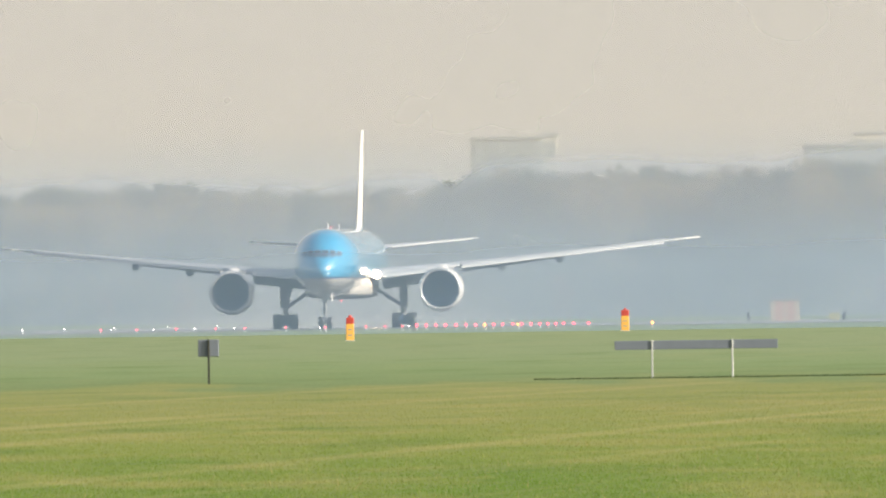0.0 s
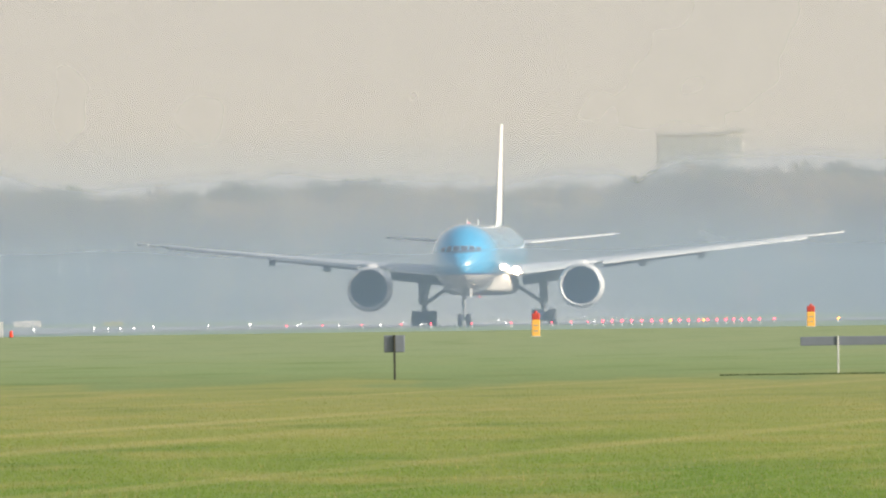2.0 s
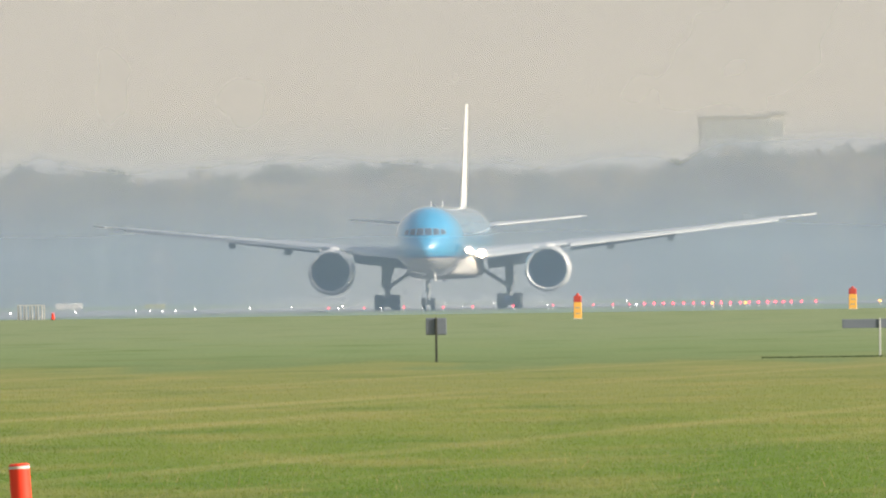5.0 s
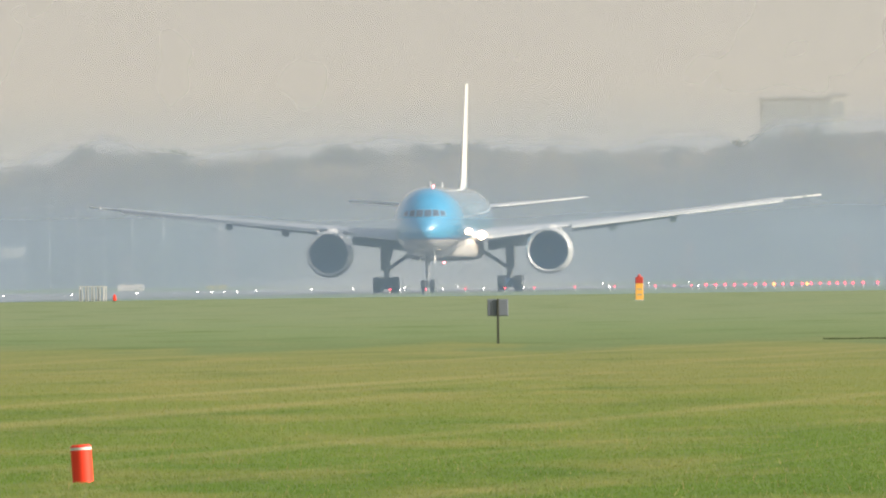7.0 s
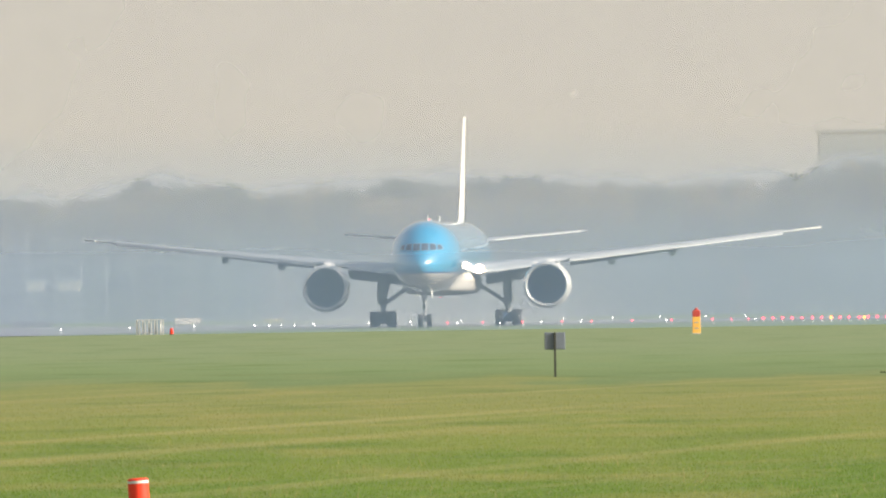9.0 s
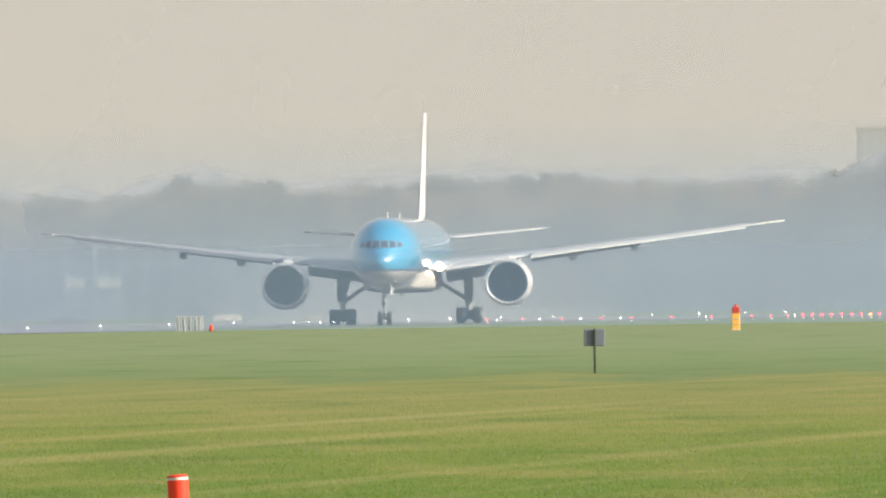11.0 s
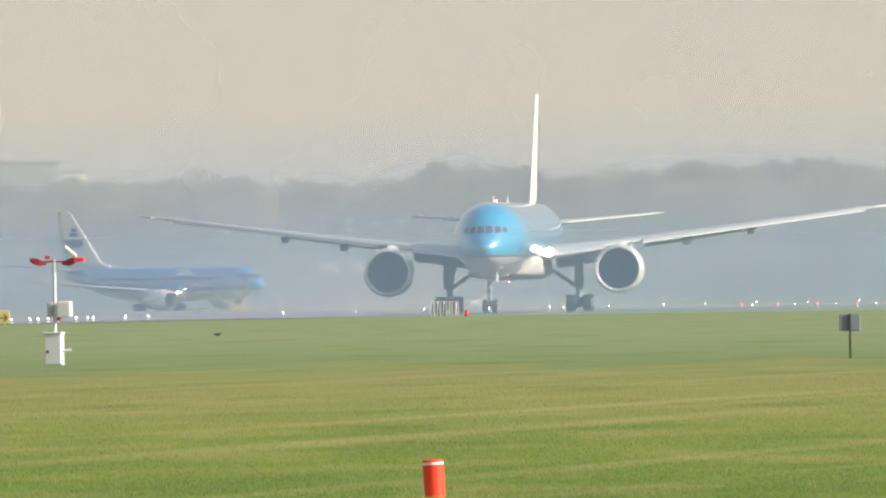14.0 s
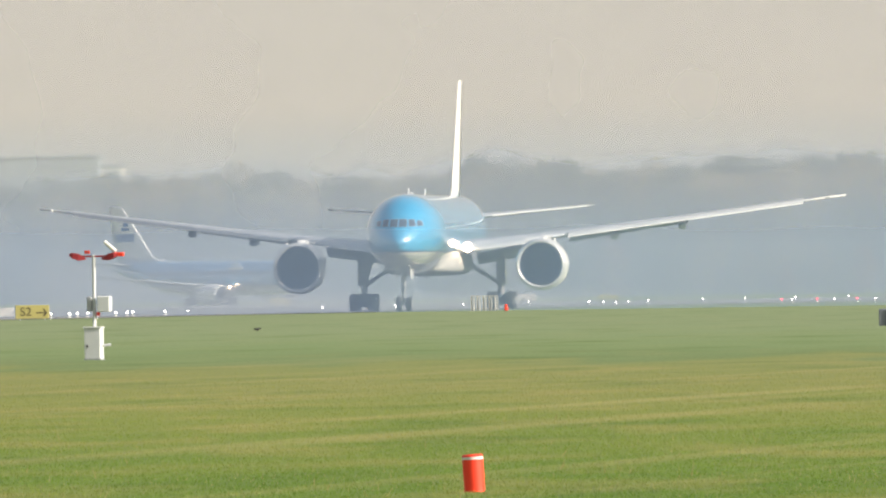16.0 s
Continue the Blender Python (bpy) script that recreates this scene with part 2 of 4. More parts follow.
M_FIN = mat("white_fin_paint", (0.60, 0.59, 0.57), 0.45, vary=0.06, scale=0.5)
M_BELLY = mat("pale_grey_belly_paint", (0.40, 0.38, 0.35), 0.55, vary=0.10, scale=0.8)
M_LIP = mat("polished_inlet_metal", (0.60, 0.60, 0.60), 0.38, 0.35, vary=0.05)
# dark engine parts with some of the haze's blue put into their base colours
M_DARK = mat("haze_blue_dark_liner", (0.05, 0.10, 0.20), 0.7, vary=0.2)
M_BLADEFAN = mat("haze_blue_fan_blade", (0.06, 0.12, 0.24), 0.45, 0.2)
M_TYRE = mat("tyre_rubber", (0.028, 0.028, 0.03), 0.85, vary=0.25)
M_STRUT = mat("painted_gear_steel", (0.34, 0.35, 0.36), 0.45, 0.3, vary=0.2)
M_GLASS = mat("cockpit_glass", (0.03, 0.035, 0.045), 0.08, 0.0, coat=1.0)
M_COCKPIT = mat("flight_deck_glass", (0.07, 0.10, 0.15), 0.3)
M_CABIN = mat("cabin_window_glass", (0.14, 0.24, 0.34), 0.12, coat=1.0)
M_FRAME = mat("pale_window_surround", (0.20, 0.33, 0.46), 0.4, vary=0.05)
M_LAND = glow("landing_light_lens", (1.0, 0.74, 0.46), 26)
M_RED = mat("signal_red_paint", (0.62, 0.045, 0.025), 0.5, vary=0.15)
M_FADED = mat("faded_red_paint", (0.52, 0.30, 0.26), 0.7, vary=0.15)
M_DKRED = mat("dull_red_paint", (0.30, 0.022, 0.03), 0.6, vary=0.15)
M_MARKRED = mat("bright_red_plastic", (0.52, 0.065, 0.05), 0.5, vary=0.1)
M_ORANGE = mat("fluorescent_orange_plastic", (0.90, 0.045, 0.012), 0.6, vary=0.08)
M_BAND = mat("white_reflective_band", (0.75, 0.72, 0.70), 0.4)
# marker box body, given a faint glow although it holds no lamp
M_YELLOW = glow("glowing_yellow_box_body", (0.82, 0.44, 0.09), 0.08)
M_YELLOW2 = mat("pale_yellow_sign_face", (0.47, 0.42, 0.16), 0.5, vary=0.08)
M_BLACK = mat("black_paint", (0.03, 0.03, 0.03), 0.6)
M_LETTER = mat("faded_sign_lettering", (0.12, 0.10, 0.055), 0.6)
M_SIGNGREY = mat("grey_sign_back", (0.16, 0.185, 0.225), 0.6, vary=0.12)
M_POST = mat("dark_weathered_post", (0.038, 0.042, 0.032), 0.8, vary=0.25)
M_GALV = mat("galvanised_steel", (0.55, 0.56, 0.56), 0.5, 0.4, vary=0.12)
M_CABINET = mat("white_enamel_cabinet", (0.60, 0.62, 0.64), 0.5, vary=0.08)
M_GREYBOARD = mat("weathered_grey_board", (0.42, 0.43, 0.44), 0.7, vary=0.15)
M_TIMBER = mat("dark_timber_wall", (0.06, 0.062, 0.06), 0.8, vary=0.2)
M_GREYBOX = mat("grey_enclosure", (0.32, 0.34, 0.36), 0.6)
M_LAMPW = glow("white_runway_lamp", (1.0, 0.95, 0.88), 6)
M_LAMPR = glow("red_runway_lamp", (1.0, 0.06, 0.10), 3.0)
M_BEACON = glow("red_beacon_lens", (1.0, 0.13, 0.16), 45)
M_LAMPO = glow("amber_runway_lamp", (1.0, 0.38, 0.05), 3)
M_BARK = mat("tree_bark", (0.10, 0.085, 0.065), 0.9, vary=0.3)
M_LEAF = leafy("dull_green_foliage", (0.11, 0.125, 0.085))
M_LEAF2 = leafy("yellowing_foliage", (0.29, 0.24, 0.14))
M_RUST = leafy("russet_autumn_foliage", (0.34, 0.19, 0.13))
# grey concrete with the blue of distance haze put into its colour
M_CONCRETE = mat("haze_blue_facade", (0.21, 0.265, 0.32), 0.8, vary=0.1, scale=0.3)
M_PALEWALL = mat("pale_rendered_wall", (0.72, 0.68, 0.60), 0.8, vary=0.08, scale=0.3)
M_CLADDING = mat("pale_cream_cladding", (0.52, 0.46, 0.36), 0.7, vary=0.1, scale=0.4)
M_STAIR = mat("light_grey_rendered_wall", (0.48, 0.48, 0.46), 0.8, vary=0.08, scale=0.3)
# panes close to the wall colour, their contrast lowered as haze would
M_WINDOW = mat("hazed_window_pane", (0.23, 0.28, 0.33), 0.8, vary=0.2)
M_VAN = mat("grey_vehicle_paint", (0.25, 0.27, 0.29), 0.4, vary=0.1)
M_BIRD = mat("black_plumage", (0.022, 0.022, 0.026), 0.6)
M_NAVY = mat("navy_tail_emblem", (0.04, 0.14, 0.34), 0.4)


# ---------------------------------------------------------------- mesh helpers
def mesh_of(name, verts, faces, material=None, smooth=False):
    me = bpy.data.meshes.new(name)
    me.from_pydata([tuple(v) for v in verts], [], [tuple(q) for q in faces])
    if material:
        me.materials.append(material)
    if smooth:
        me.polygons.foreach_set("use_smooth", [True] * len(me.polygons))
    me.update()
    return me


def part(name, geo, material, parent=None, label="", at=None, smooth=False):
    """One mesh object from (verts, faces), under its thing."""
    me = mesh_of(name, geo[0], geo[1], material, smooth)
    bm = bmesh.new()
    bm.from_mesh(me)
    bmesh.ops.recalc_face_normals(bm, faces=bm.faces)
    bm.to_mesh(me)
    bm.free()
    ob = new(name, me)
    if parent:
        ob.parent = parent
    if at is not None:
        ob.matrix_basis = at
    if label:
        ob["label"] = label
    return ob


def box(x0, x1, y0, y1, z0, z1, bevel=0.0):
    b = min(bevel, (x1 - x0) / 3, (y1 - y0) / 3, (z1 - z0) / 3)
    if b <= 0:
        v = [(x, y, z) for z in (z0, z1) for y in (y0, y1) for x in (x0, x1)]
        return v, [(0, 2, 3, 1), (4, 5, 7, 6), (0, 1, 5, 4), (2, 6, 7, 3), (0, 4, 6, 2), (1, 3, 7, 5)]
    rings = []
    for z, k in ((z0, b), (z0 + b, 0), (z1 - b, 0), (z1, b)):
        rings.append([(x0 + k + b, y0 + k, z), (x1 - k - b, y0 + k, z), (x1 - k, y0 + k + b, z), (x1 - k, y1 - k - b, z),
                      (x1 - k - b, y1 - k, z), (x0 + k + b, y1 - k, z), (x0 + k, y1 - k - b, z), (x0 + k, y0 + k + b, z)])
    return loft(rings)


def loft(rings, cap=True, closed=True):
    n = len(rings[0])
    v = [p for r in rings for p in r]
    q = []
    for i in range(len(rings) - 1):
        for j in range(n if closed else n - 1):
            a, b = i * n + j, i * n + (j + 1) % n
            q.append((a, b, b + n, a + n))
    if cap:
        q.append(tuple(range(n)))
        q.append(tuple((len(rings) - 1) * n + j for j in range(n)))
    return v, q


def tube(p, q, r0, r1=None, n=12):
    p, q = Vector(p), Vector(q)
    r1 = r0 if r1 is None else r1
    d = (q - p).normalized()
    u = d.orthogonal().normalized()
    w = d.cross(u)
    ring = lambda c, r: [c + u * r * math.cos(2 * math.pi * k / n) + w * r * math.sin(2 * math.pi * k / n) for k in range(n)]
    return loft([ring(p, r0), ring(q, r1)])


def turned(profile, axis="z", n=24, cap=False, origin=(0, 0, 0)):
    """A body of revolution from (radius, along) pairs."""
    o = Vector(origin)
    rings = []
    for r, h in profile:
        row = []
        for k in range(n):
            c, s = r * math.cos(2 * math.pi * k / n), r * math.sin(2 * math.pi * k / n)
            row.append(o + Vector({"x": (h, c, s), "y": (c, h, s), "z": (c, s, h)}[axis]))
        rings.append(row)
    return loft(rings, cap)


def joined(*geos):
    v, q = [], []
    for a, b in geos:
        k = len(v)
        v += list(a)
        q += [tuple(i + k for i in r) for r in b]
    return v, q


def thing(name, label, category, at, group="", kind=""):
    ob = new(name)
    ob.empty_display_size = 0.5
    ob.matrix_basis = at
    return tagged(ob, label, category, group, kind)


def spot(off, dist, z=0.0, turn=0.0):
    """A place on the field by its bearing (1/FOCAL radians, with the small sign at 17) and its distance."""
    off -= 17
    return pose(off / FOCAL * dist, dist, z, 0, 0, turn)


def span(units, dist):
    return units / FOCAL * dist


# ---------------------------------------------------------------- ground
def build_ground():
    S = 6000
    # level, with a shallow hollow beyond the runway in which the taxiway runs
    ys = ((-S, 0), (2380, 0), (2450, -0.5), (2650, -0.5), (2680, 0), (S, 0))
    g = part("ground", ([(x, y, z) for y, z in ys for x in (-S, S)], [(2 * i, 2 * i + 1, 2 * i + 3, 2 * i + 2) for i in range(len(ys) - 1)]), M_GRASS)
    tagged(g, "wide mown airfield grass with dry tan strips", "ground", kind="structure")
    # paved crossing of runway and taxiway
    r = part("runway", ([(-900, 1420, 0.03), (-62, 1590, 0.03), (-40, 1715, 0.03), (-30, 1830, 0.03), (-16, 1905, 0.03), (2, 1940, 0.03), (16, 2005, 0.03), (500, 2030, 0.03),
                         (700, 2330, 0.03), (-900, 2375, 0.03)], [tuple(range(10))]), M_ASPHALT)
    tagged(r, "grey asphalt runway with a taxiway crossing", "runway", kind="structure")


build_ground()


# ---------------------------------------------------------------- haze
def profile(off):
    """Height of the wood's outline over the horizon, in 1/FOCAL radians, by bearing."""
    pts = [(-1900, 205), (-1560, 186), (-1330, 196), (-1120, 208), (-1020, 200), (-960, 190), (-914, 201), (-840, 188), (-770, 209), (-680, 232), (-610, 214), (-510, 202),
           (-460, 209), (-340, 215), (-182, 228), (-50, 214), (130, 215), (210, 202), (300, 220), (410, 222), (450, 204), (520, 244), (650, 248), (750, 250), (900, 240), (1000, 242), (1100, 257), (1300, 265), (1700, 250)]
    for (a, x), (b, y) in zip(pts, pts[1:]):
        if a <= off <= b:
            return x + (y - x) * (off - a) / (b - a)
    return 200


def build_haze():
    # sheet tints imitate blue airlight; the air tint is matched to the sky behind
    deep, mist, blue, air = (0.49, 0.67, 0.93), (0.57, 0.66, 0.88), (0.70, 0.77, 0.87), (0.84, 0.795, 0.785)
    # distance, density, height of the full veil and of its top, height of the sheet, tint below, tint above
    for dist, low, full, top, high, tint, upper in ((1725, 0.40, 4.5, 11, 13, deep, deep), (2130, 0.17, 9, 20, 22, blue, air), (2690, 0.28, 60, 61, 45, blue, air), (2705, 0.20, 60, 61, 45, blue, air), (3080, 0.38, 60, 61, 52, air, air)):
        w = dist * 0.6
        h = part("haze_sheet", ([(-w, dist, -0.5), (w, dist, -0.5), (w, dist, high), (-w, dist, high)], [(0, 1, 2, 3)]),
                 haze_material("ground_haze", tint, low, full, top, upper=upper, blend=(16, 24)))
        tagged(h, "thin see-through sheet standing in for distance haze", "haze", kind="structure")
    # added sheet as high as the wood's crowns, imitating blue haze over them
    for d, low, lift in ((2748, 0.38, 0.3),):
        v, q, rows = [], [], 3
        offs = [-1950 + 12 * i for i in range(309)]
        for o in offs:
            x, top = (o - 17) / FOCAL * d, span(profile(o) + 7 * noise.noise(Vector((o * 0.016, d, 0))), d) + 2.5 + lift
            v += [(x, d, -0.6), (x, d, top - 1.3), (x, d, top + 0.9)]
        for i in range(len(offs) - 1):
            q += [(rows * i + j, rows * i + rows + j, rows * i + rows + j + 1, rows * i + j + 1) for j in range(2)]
        me = mesh_of("wood_haze_sheet", v, q, haze_material("wood_haze_sheet", mist, low, 60, 61, soft_top=True))
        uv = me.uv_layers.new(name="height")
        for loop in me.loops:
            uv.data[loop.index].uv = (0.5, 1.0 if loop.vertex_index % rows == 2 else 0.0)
        tagged(new("wood_haze_sheet", me), "added blue haze sheet cut to the outline of the wood", "haze", kind="structure")
    # drifting sheets imitate warm exhaust behind the rolling airliner, thickest just over the ground
    veil = lambda hw, hh: ([(-hw, 0, 0), (hw, 0, 0), (hw, 0, hh), (-hw, 0, hh)], [(0, 1, 2, 3)])
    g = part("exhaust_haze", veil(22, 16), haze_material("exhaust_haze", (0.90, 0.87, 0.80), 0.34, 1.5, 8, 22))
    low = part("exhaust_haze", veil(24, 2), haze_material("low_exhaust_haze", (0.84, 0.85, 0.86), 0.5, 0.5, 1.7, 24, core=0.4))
    for ob in (g, low):
        tagged(ob, "drifting pale sheet standing in for engine exhaust haze", "haze")
    return g, low


exhaust = build_haze()


# ---------------------------------------------------------------- wide airliner
def hull_rings(stations, n=36, square=1.0):
    """stations: y, centre height, half width, half height above, half height below"""
    rings = []
    for y, zc, hw, up, dn in stations:
        row = []
        for k in range(n):
            a = 2 * math.pi * k / n
            s, c = [math.copysign(abs(v) ** square, v) for v in (math.sin(a), math.cos(a))]
            row.append((hw * c, y, zc + (up if s > 0 else dn) * s))
        rings.append(row)
    return rings


def wing_rings(sections):
    """sections: x, leading edge y, chord, height, thickness ratio"""
    prof = [(0.0, 0.0), (0.012, 0.33), (0.05, 0.62), (0.14, 0.92), (0.30, 1.0), (0.5, 0.86), (0.75, 0.48), (1.0, 0.03),
            (0.75, -0.10), (0.5, -0.24), (0.30, -0.36), (0.14, -0.38), (0.05, -0.30), (0.012, -0.16)]
    return [[(x, y + c * u, z + c * th * 0.5 * w) for u, w in prof] for x, y, c, z, th in sections]


def mirror(geo, side):
    v, q = geo
    return [(p[0] * side, p[1], p[2]) for p in v], q


def wheel_parts(name, parent, x, y, z, r, w):
    wheel = part(name, turned([(r * 0.55, -w * 0.5), (r * 0.92, -w * 0.5), (r, -w * 0.3), (r, w * 0.3), (r * 0.92, w * 0.5), (r * 0.55, w * 0.5)], "x", 24, True, (x, y, z)),
                 M_TYRE, parent)
    part("rim", turned([(r * 0.54, -w * 0.52), (r * 0.30, -w * 0.44), (r * 0.2, -w * 0.54), (r * 0.2, w * 0.54), (r * 0.30, w * 0.44), (r * 0.54, w * 0.52)], "x", 18, True, (x, y, z)), M_STRUT, wheel)


def hull_y(stations, x, z):
    """Where the hull's skin lies along its axis, ahead of the full section."""
    def inside(y):
        for (y0, *a), (y1, *b) in zip(stations, stations[1:]):
            if y0 <= y <= y1:
                zc, hw, up, dn = [p + (q - p) * (y - y0) / (y1 - y0) for p, q in zip(a, b)]
                return (x / hw) ** 2 + ((z - zc) / (up if z > zc else dn)) ** 2 <= 1
    lo, hi = 0.0, 12.0
    for _ in range(30):
        mid = (lo + hi) / 2
        lo, hi = (lo, mid) if inside(mid) else (mid, hi)
    return hi


def hull_pane(stations, corners, lift=0.05):
    """A thin pane that follows the hull, from its four corners (x, z) in front view."""
    nx, nz = 6, 4
    (ax, az), (bx, bz), (cx, cz), (dx, dz) = corners
    v = []
    for dy in (-lift, 0.10):
        for j in range(nz + 1):
            for i in range(nx + 1):
                p, q = i / nx, j / nz
                x = (ax * (1 - p) + bx * p) * (1 - q) + (dx * (1 - p) + cx * p) * q
                z = (az * (1 - p) + bz * p) * (1 - q) + (dz * (1 - p) + cz * p) * q
                v.append((x, hull_y(stations, x, z) + dy, z))
    n, m = nx + 1, (nx + 1) * (nz + 1)
    q = []
    for j in range(nz):
        for i in range(nx):
            k = j * n + i
            q += [(k, k + 1, k + n + 1, k + n), (m + k, m + k + n, m + k + n + 1, m + k + 1)]
    rim = list(range(nx + 1)) + [j * n + nx for j in range(1, nz + 1)] + [nz * n + i for i in range(nx - 1, -1, -1)] + [j * n for j in range(nz - 1, 0, -1)]
    q += [(a, b, b + m, a + m) for a, b in zip(rim, rim[1:] + rim[:1])]
    return v, q


AIRLINER_WINGS, BEACONS = [], []


def build_airliner():
    a = thing("airliner", "sky blue and white wide-body twin-engine airliner rolling on the runway", "airplane", pose(0, 0, 0))
    R, ZC = 3.1, 6.05
    st = [(0.0, 5.25, 0.05, 0.05, 0.05), (0.12, 5.25, 0.42, 0.36, 0.42), (0.5, 5.27, 0.88, 0.80, 0.85), (1.2, 5.34, 1.40, 1.32, 1.30), (2.2, 5.48, 1.90, 1.95, 1.75),
          (3.4, 5.66, 2.32, 2.58, 2.15), (4.8, 5.82, 2.66, 2.95, 2.52), (6.5, 5.95, 2.92, 3.08, 2.80), (8.8, 6.03, 3.06, 3.1, 3.02),
          (11, ZC, R, R, R), (30, ZC, R, R, R), (50, ZC, R, R, R), (55, 6.15, 3.06, 3.02, 2.95), (60, 6.5, 2.75, 2.68, 2.55), (65, 7.0, 2.1, 2.15, 1.9), (69.5, 7.5, 1.35, 1.5, 1.2),
          (72, 7.8, 0.75, 1.1, 0.8), (73.1, 7.9, 0.2, 0.8, 0.6)]
    fus = part("fuselage", loft(hull_rings(st, 48)), M_BLUEHULL, a, "sky blue upper and pale grey lower hull", smooth=True)
    # wing-to-body fairing under the belly
    fair = [(19.0, 3.4, 0.3, 0.3, 0.2), (22, 3.5, 2.2, 1.0, 0.62), (26, 3.6, 3.05, 1.3, 0.88), (38, 3.6, 3.15, 1.3, 0.92), (43, 3.7, 2.6, 1.0, 0.85), (48, 3.8, 0.5, 0.4, 0.3)]
    part("belly_fairing", loft(hull_rings(fair, 36, 0.55)), M_BELLY, a, smooth=True)
    # turning beacons: a lamp deep in a short barrel, so that it flashes as it swings past
    for name, y, z in (("belly_beacon", 29.0, 2.55), ("top_beacon", 14.5, 9.2)):
        barrel = part(name, turned([(0.004, 0.15), (0.065, 0.15), (0.08, 0.14), (0.08, -0.16), (0.068, -0.16), (0.068, 0.13)], "y", 16, False), M_STRUT, a, "grey turning beacon", at=pose(0.1, y, z))
        part("lamp", turned([(0.065, 0.12), (0.065, 0.105), (0.01, 0.10)], "y", 14, True), M_BEACON, barrel, "lit red lamp")
        BEACONS.append((barrel, y, z))
    # flight deck panes, three a side
    for side in (-1, 1):
        for x0, x1, k0, k1 in ((0.07, 0.66, 0.0, 0.0), (0.82, 1.30, 0.0, 0.06), (1.46, 1.84, 0.08, 0.16)):
            lo, hi = 6.56, 7.14
            part("window_frame", mirror(hull_pane(st, ((x0 - 0.04, lo + k0 * 0.3 - 0.03), (x1 + 0.05, lo + k1 * 0.5 - 0.03), (x1 * 0.93 + 0.05, hi - k1 + 0.03), (x0 * 0.96 - 0.04, hi - k0 + 0.03)), 0.03), side), M_FRAME, a, "pale window surround")
            part("cockpit_window", mirror(hull_pane(st, ((x0, lo + k0 * 0.3), (x1, lo + k1 * 0.5), (x1 * 0.93, hi - k1), (x0 * 0.96, hi - k0)), 0.06), side), M_COCKPIT, a)
    # cabin windows
    pane = mesh_of("cabin_window", *box(-0.004, 0.004, -0.12, 0.12, -0.15, 0.15), M_CABIN)
    for side in (-1, 1):
        for k in range(44):
            y = 9.5 + k * 1.05
            w = new("cabin_window", pane)
            w.parent = a
            w.location = (side * (R * 0.9835), y, ZC + 0.55)
    # wings
    wz = lambda x: 4.72 + 0.132 * (x - 3.1)        # height of the leading edge along the span
    secs = [(1.0, 25.2, 14.6, 0.125), (3.1, 26.6, 13.0, 0.125), (6.0, 28.6, 10.9, 0.115), (9.6, 31.0, 8.7, 0.108), (15, 34.8, 7.0, 0.10),
            (20.5, 38.5, 5.5, 0.10), (26, 42.3, 4.1, 0.10), (29.6, 44.8, 3.1, 0.095), (30.9, 46.6, 2.0, 0.09), (32.4, 49.0, 0.55, 0.08)]
    secs = [(x, y, c, wz(x), t) for x, y, c, t in secs]
    for side in (-1, 1):
        wing = part("wing", mirror(loft(wing_rings(secs)), side), M_WING, a, "long grey swept wing with a raked tip", smooth=True)
        AIRLINER_WINGS.append((side, wing))
        for rows in (((11.2, 31.9), (16, 35.4), (20.5, 38.4), (25, 41.5), (29.2, 44.4)), ((3.9, 27.1), (6, 28.5), (8.0, 29.85))):
            rows = [(x, y, wz(x)) for x, y in rows]
            slat = [[(x, y - 0.50, z - 0.22), (x, y - 0.54, z - 0.15), (x, y - 0.3, z + 0.08), (x, y + 0.25, z + 0.22), (x, y + 0.15, z - 0.08)] for x, y, z in rows]
            sl = part("slat", mirror(loft(slat), side), M_SLAT, wing, "extended grey slat")
            lip = [[(x, y - 0.50, z - 0.24), (x, y - 0.60, z - 0.225), (x, y - 0.60, z - 0.18), (x, y - 0.50, z - 0.165)] for x, y, z in rows]
            part("slat_edge", mirror(loft(lip), side), M_WHITE, sl, "bright polished edge")
        rake = [[(x, y - 0.02, z - 0.06), (x, y - 0.10, z - 0.02), (x, y - 0.06, z + 0.05), (x, y + 0.08, z + 0.09)]
                for x, y, z in ((29.4, 44.7, wz(29.4)), (30.9, 46.6, wz(30.9)), (32.35, 48.95, wz(32.35)))]
        part("tip_leading_edge", mirror(loft(rake), side), M_FIN, wing, "bright polished edge")
        for rows in (((3.4, 38.9, 2.4, 4.45, 0.90), (8.6, 38.8, 2.2, wz(8.6) - 0.15, 0.95)), ((10.8, 39.3, 1.8, wz(10.8) - 0.15, 0.36), (20.0, 43.3, 1.4, wz(20) - 0.12, 0.2))):
            flap = [[(x, y, z), (x, y + c * 0.6, z + 0.02), (x, y + c, z - d), (x, y + c * 0.5, z - d * 0.6 - 0.12)] for x, y, c, z, d in rows]
            part("flap", mirror(loft(flap), side), M_FLAP, wing, "lowered dark grey flap")
        for x, y0, y1, z, r in ((6.6, 34.5, 42.0, wz(6.6) - 0.62, 0.38), (14.4, 36.4, 43.6, wz(14.4) - 0.60, 0.31), (19.6, 39.8, 46.0, wz(19.6) - 0.55, 0.28)):
            pod = [(0.02, y0), (r * 0.6, y0 + 0.5), (r, y0 + 1.7), (r, y0 + (y1 - y0) * 0.6), (r * 0.6, y1 - 0.9), (0.03, y1)]
            part("flap_fairing", mirror(turned(pod, "y", 14, True, (x, 0, z)), side), M_SLAT, wing, smooth=True)
        part("navigation_light", mirror(turned([(0.02, 46.2), (0.10, 46.35), (0.10, 46.8), (0.03, 47.0)], "y", 10, True, (31.2, 0, wz(31.2) + 0.02)), side), M_WHITE, wing)
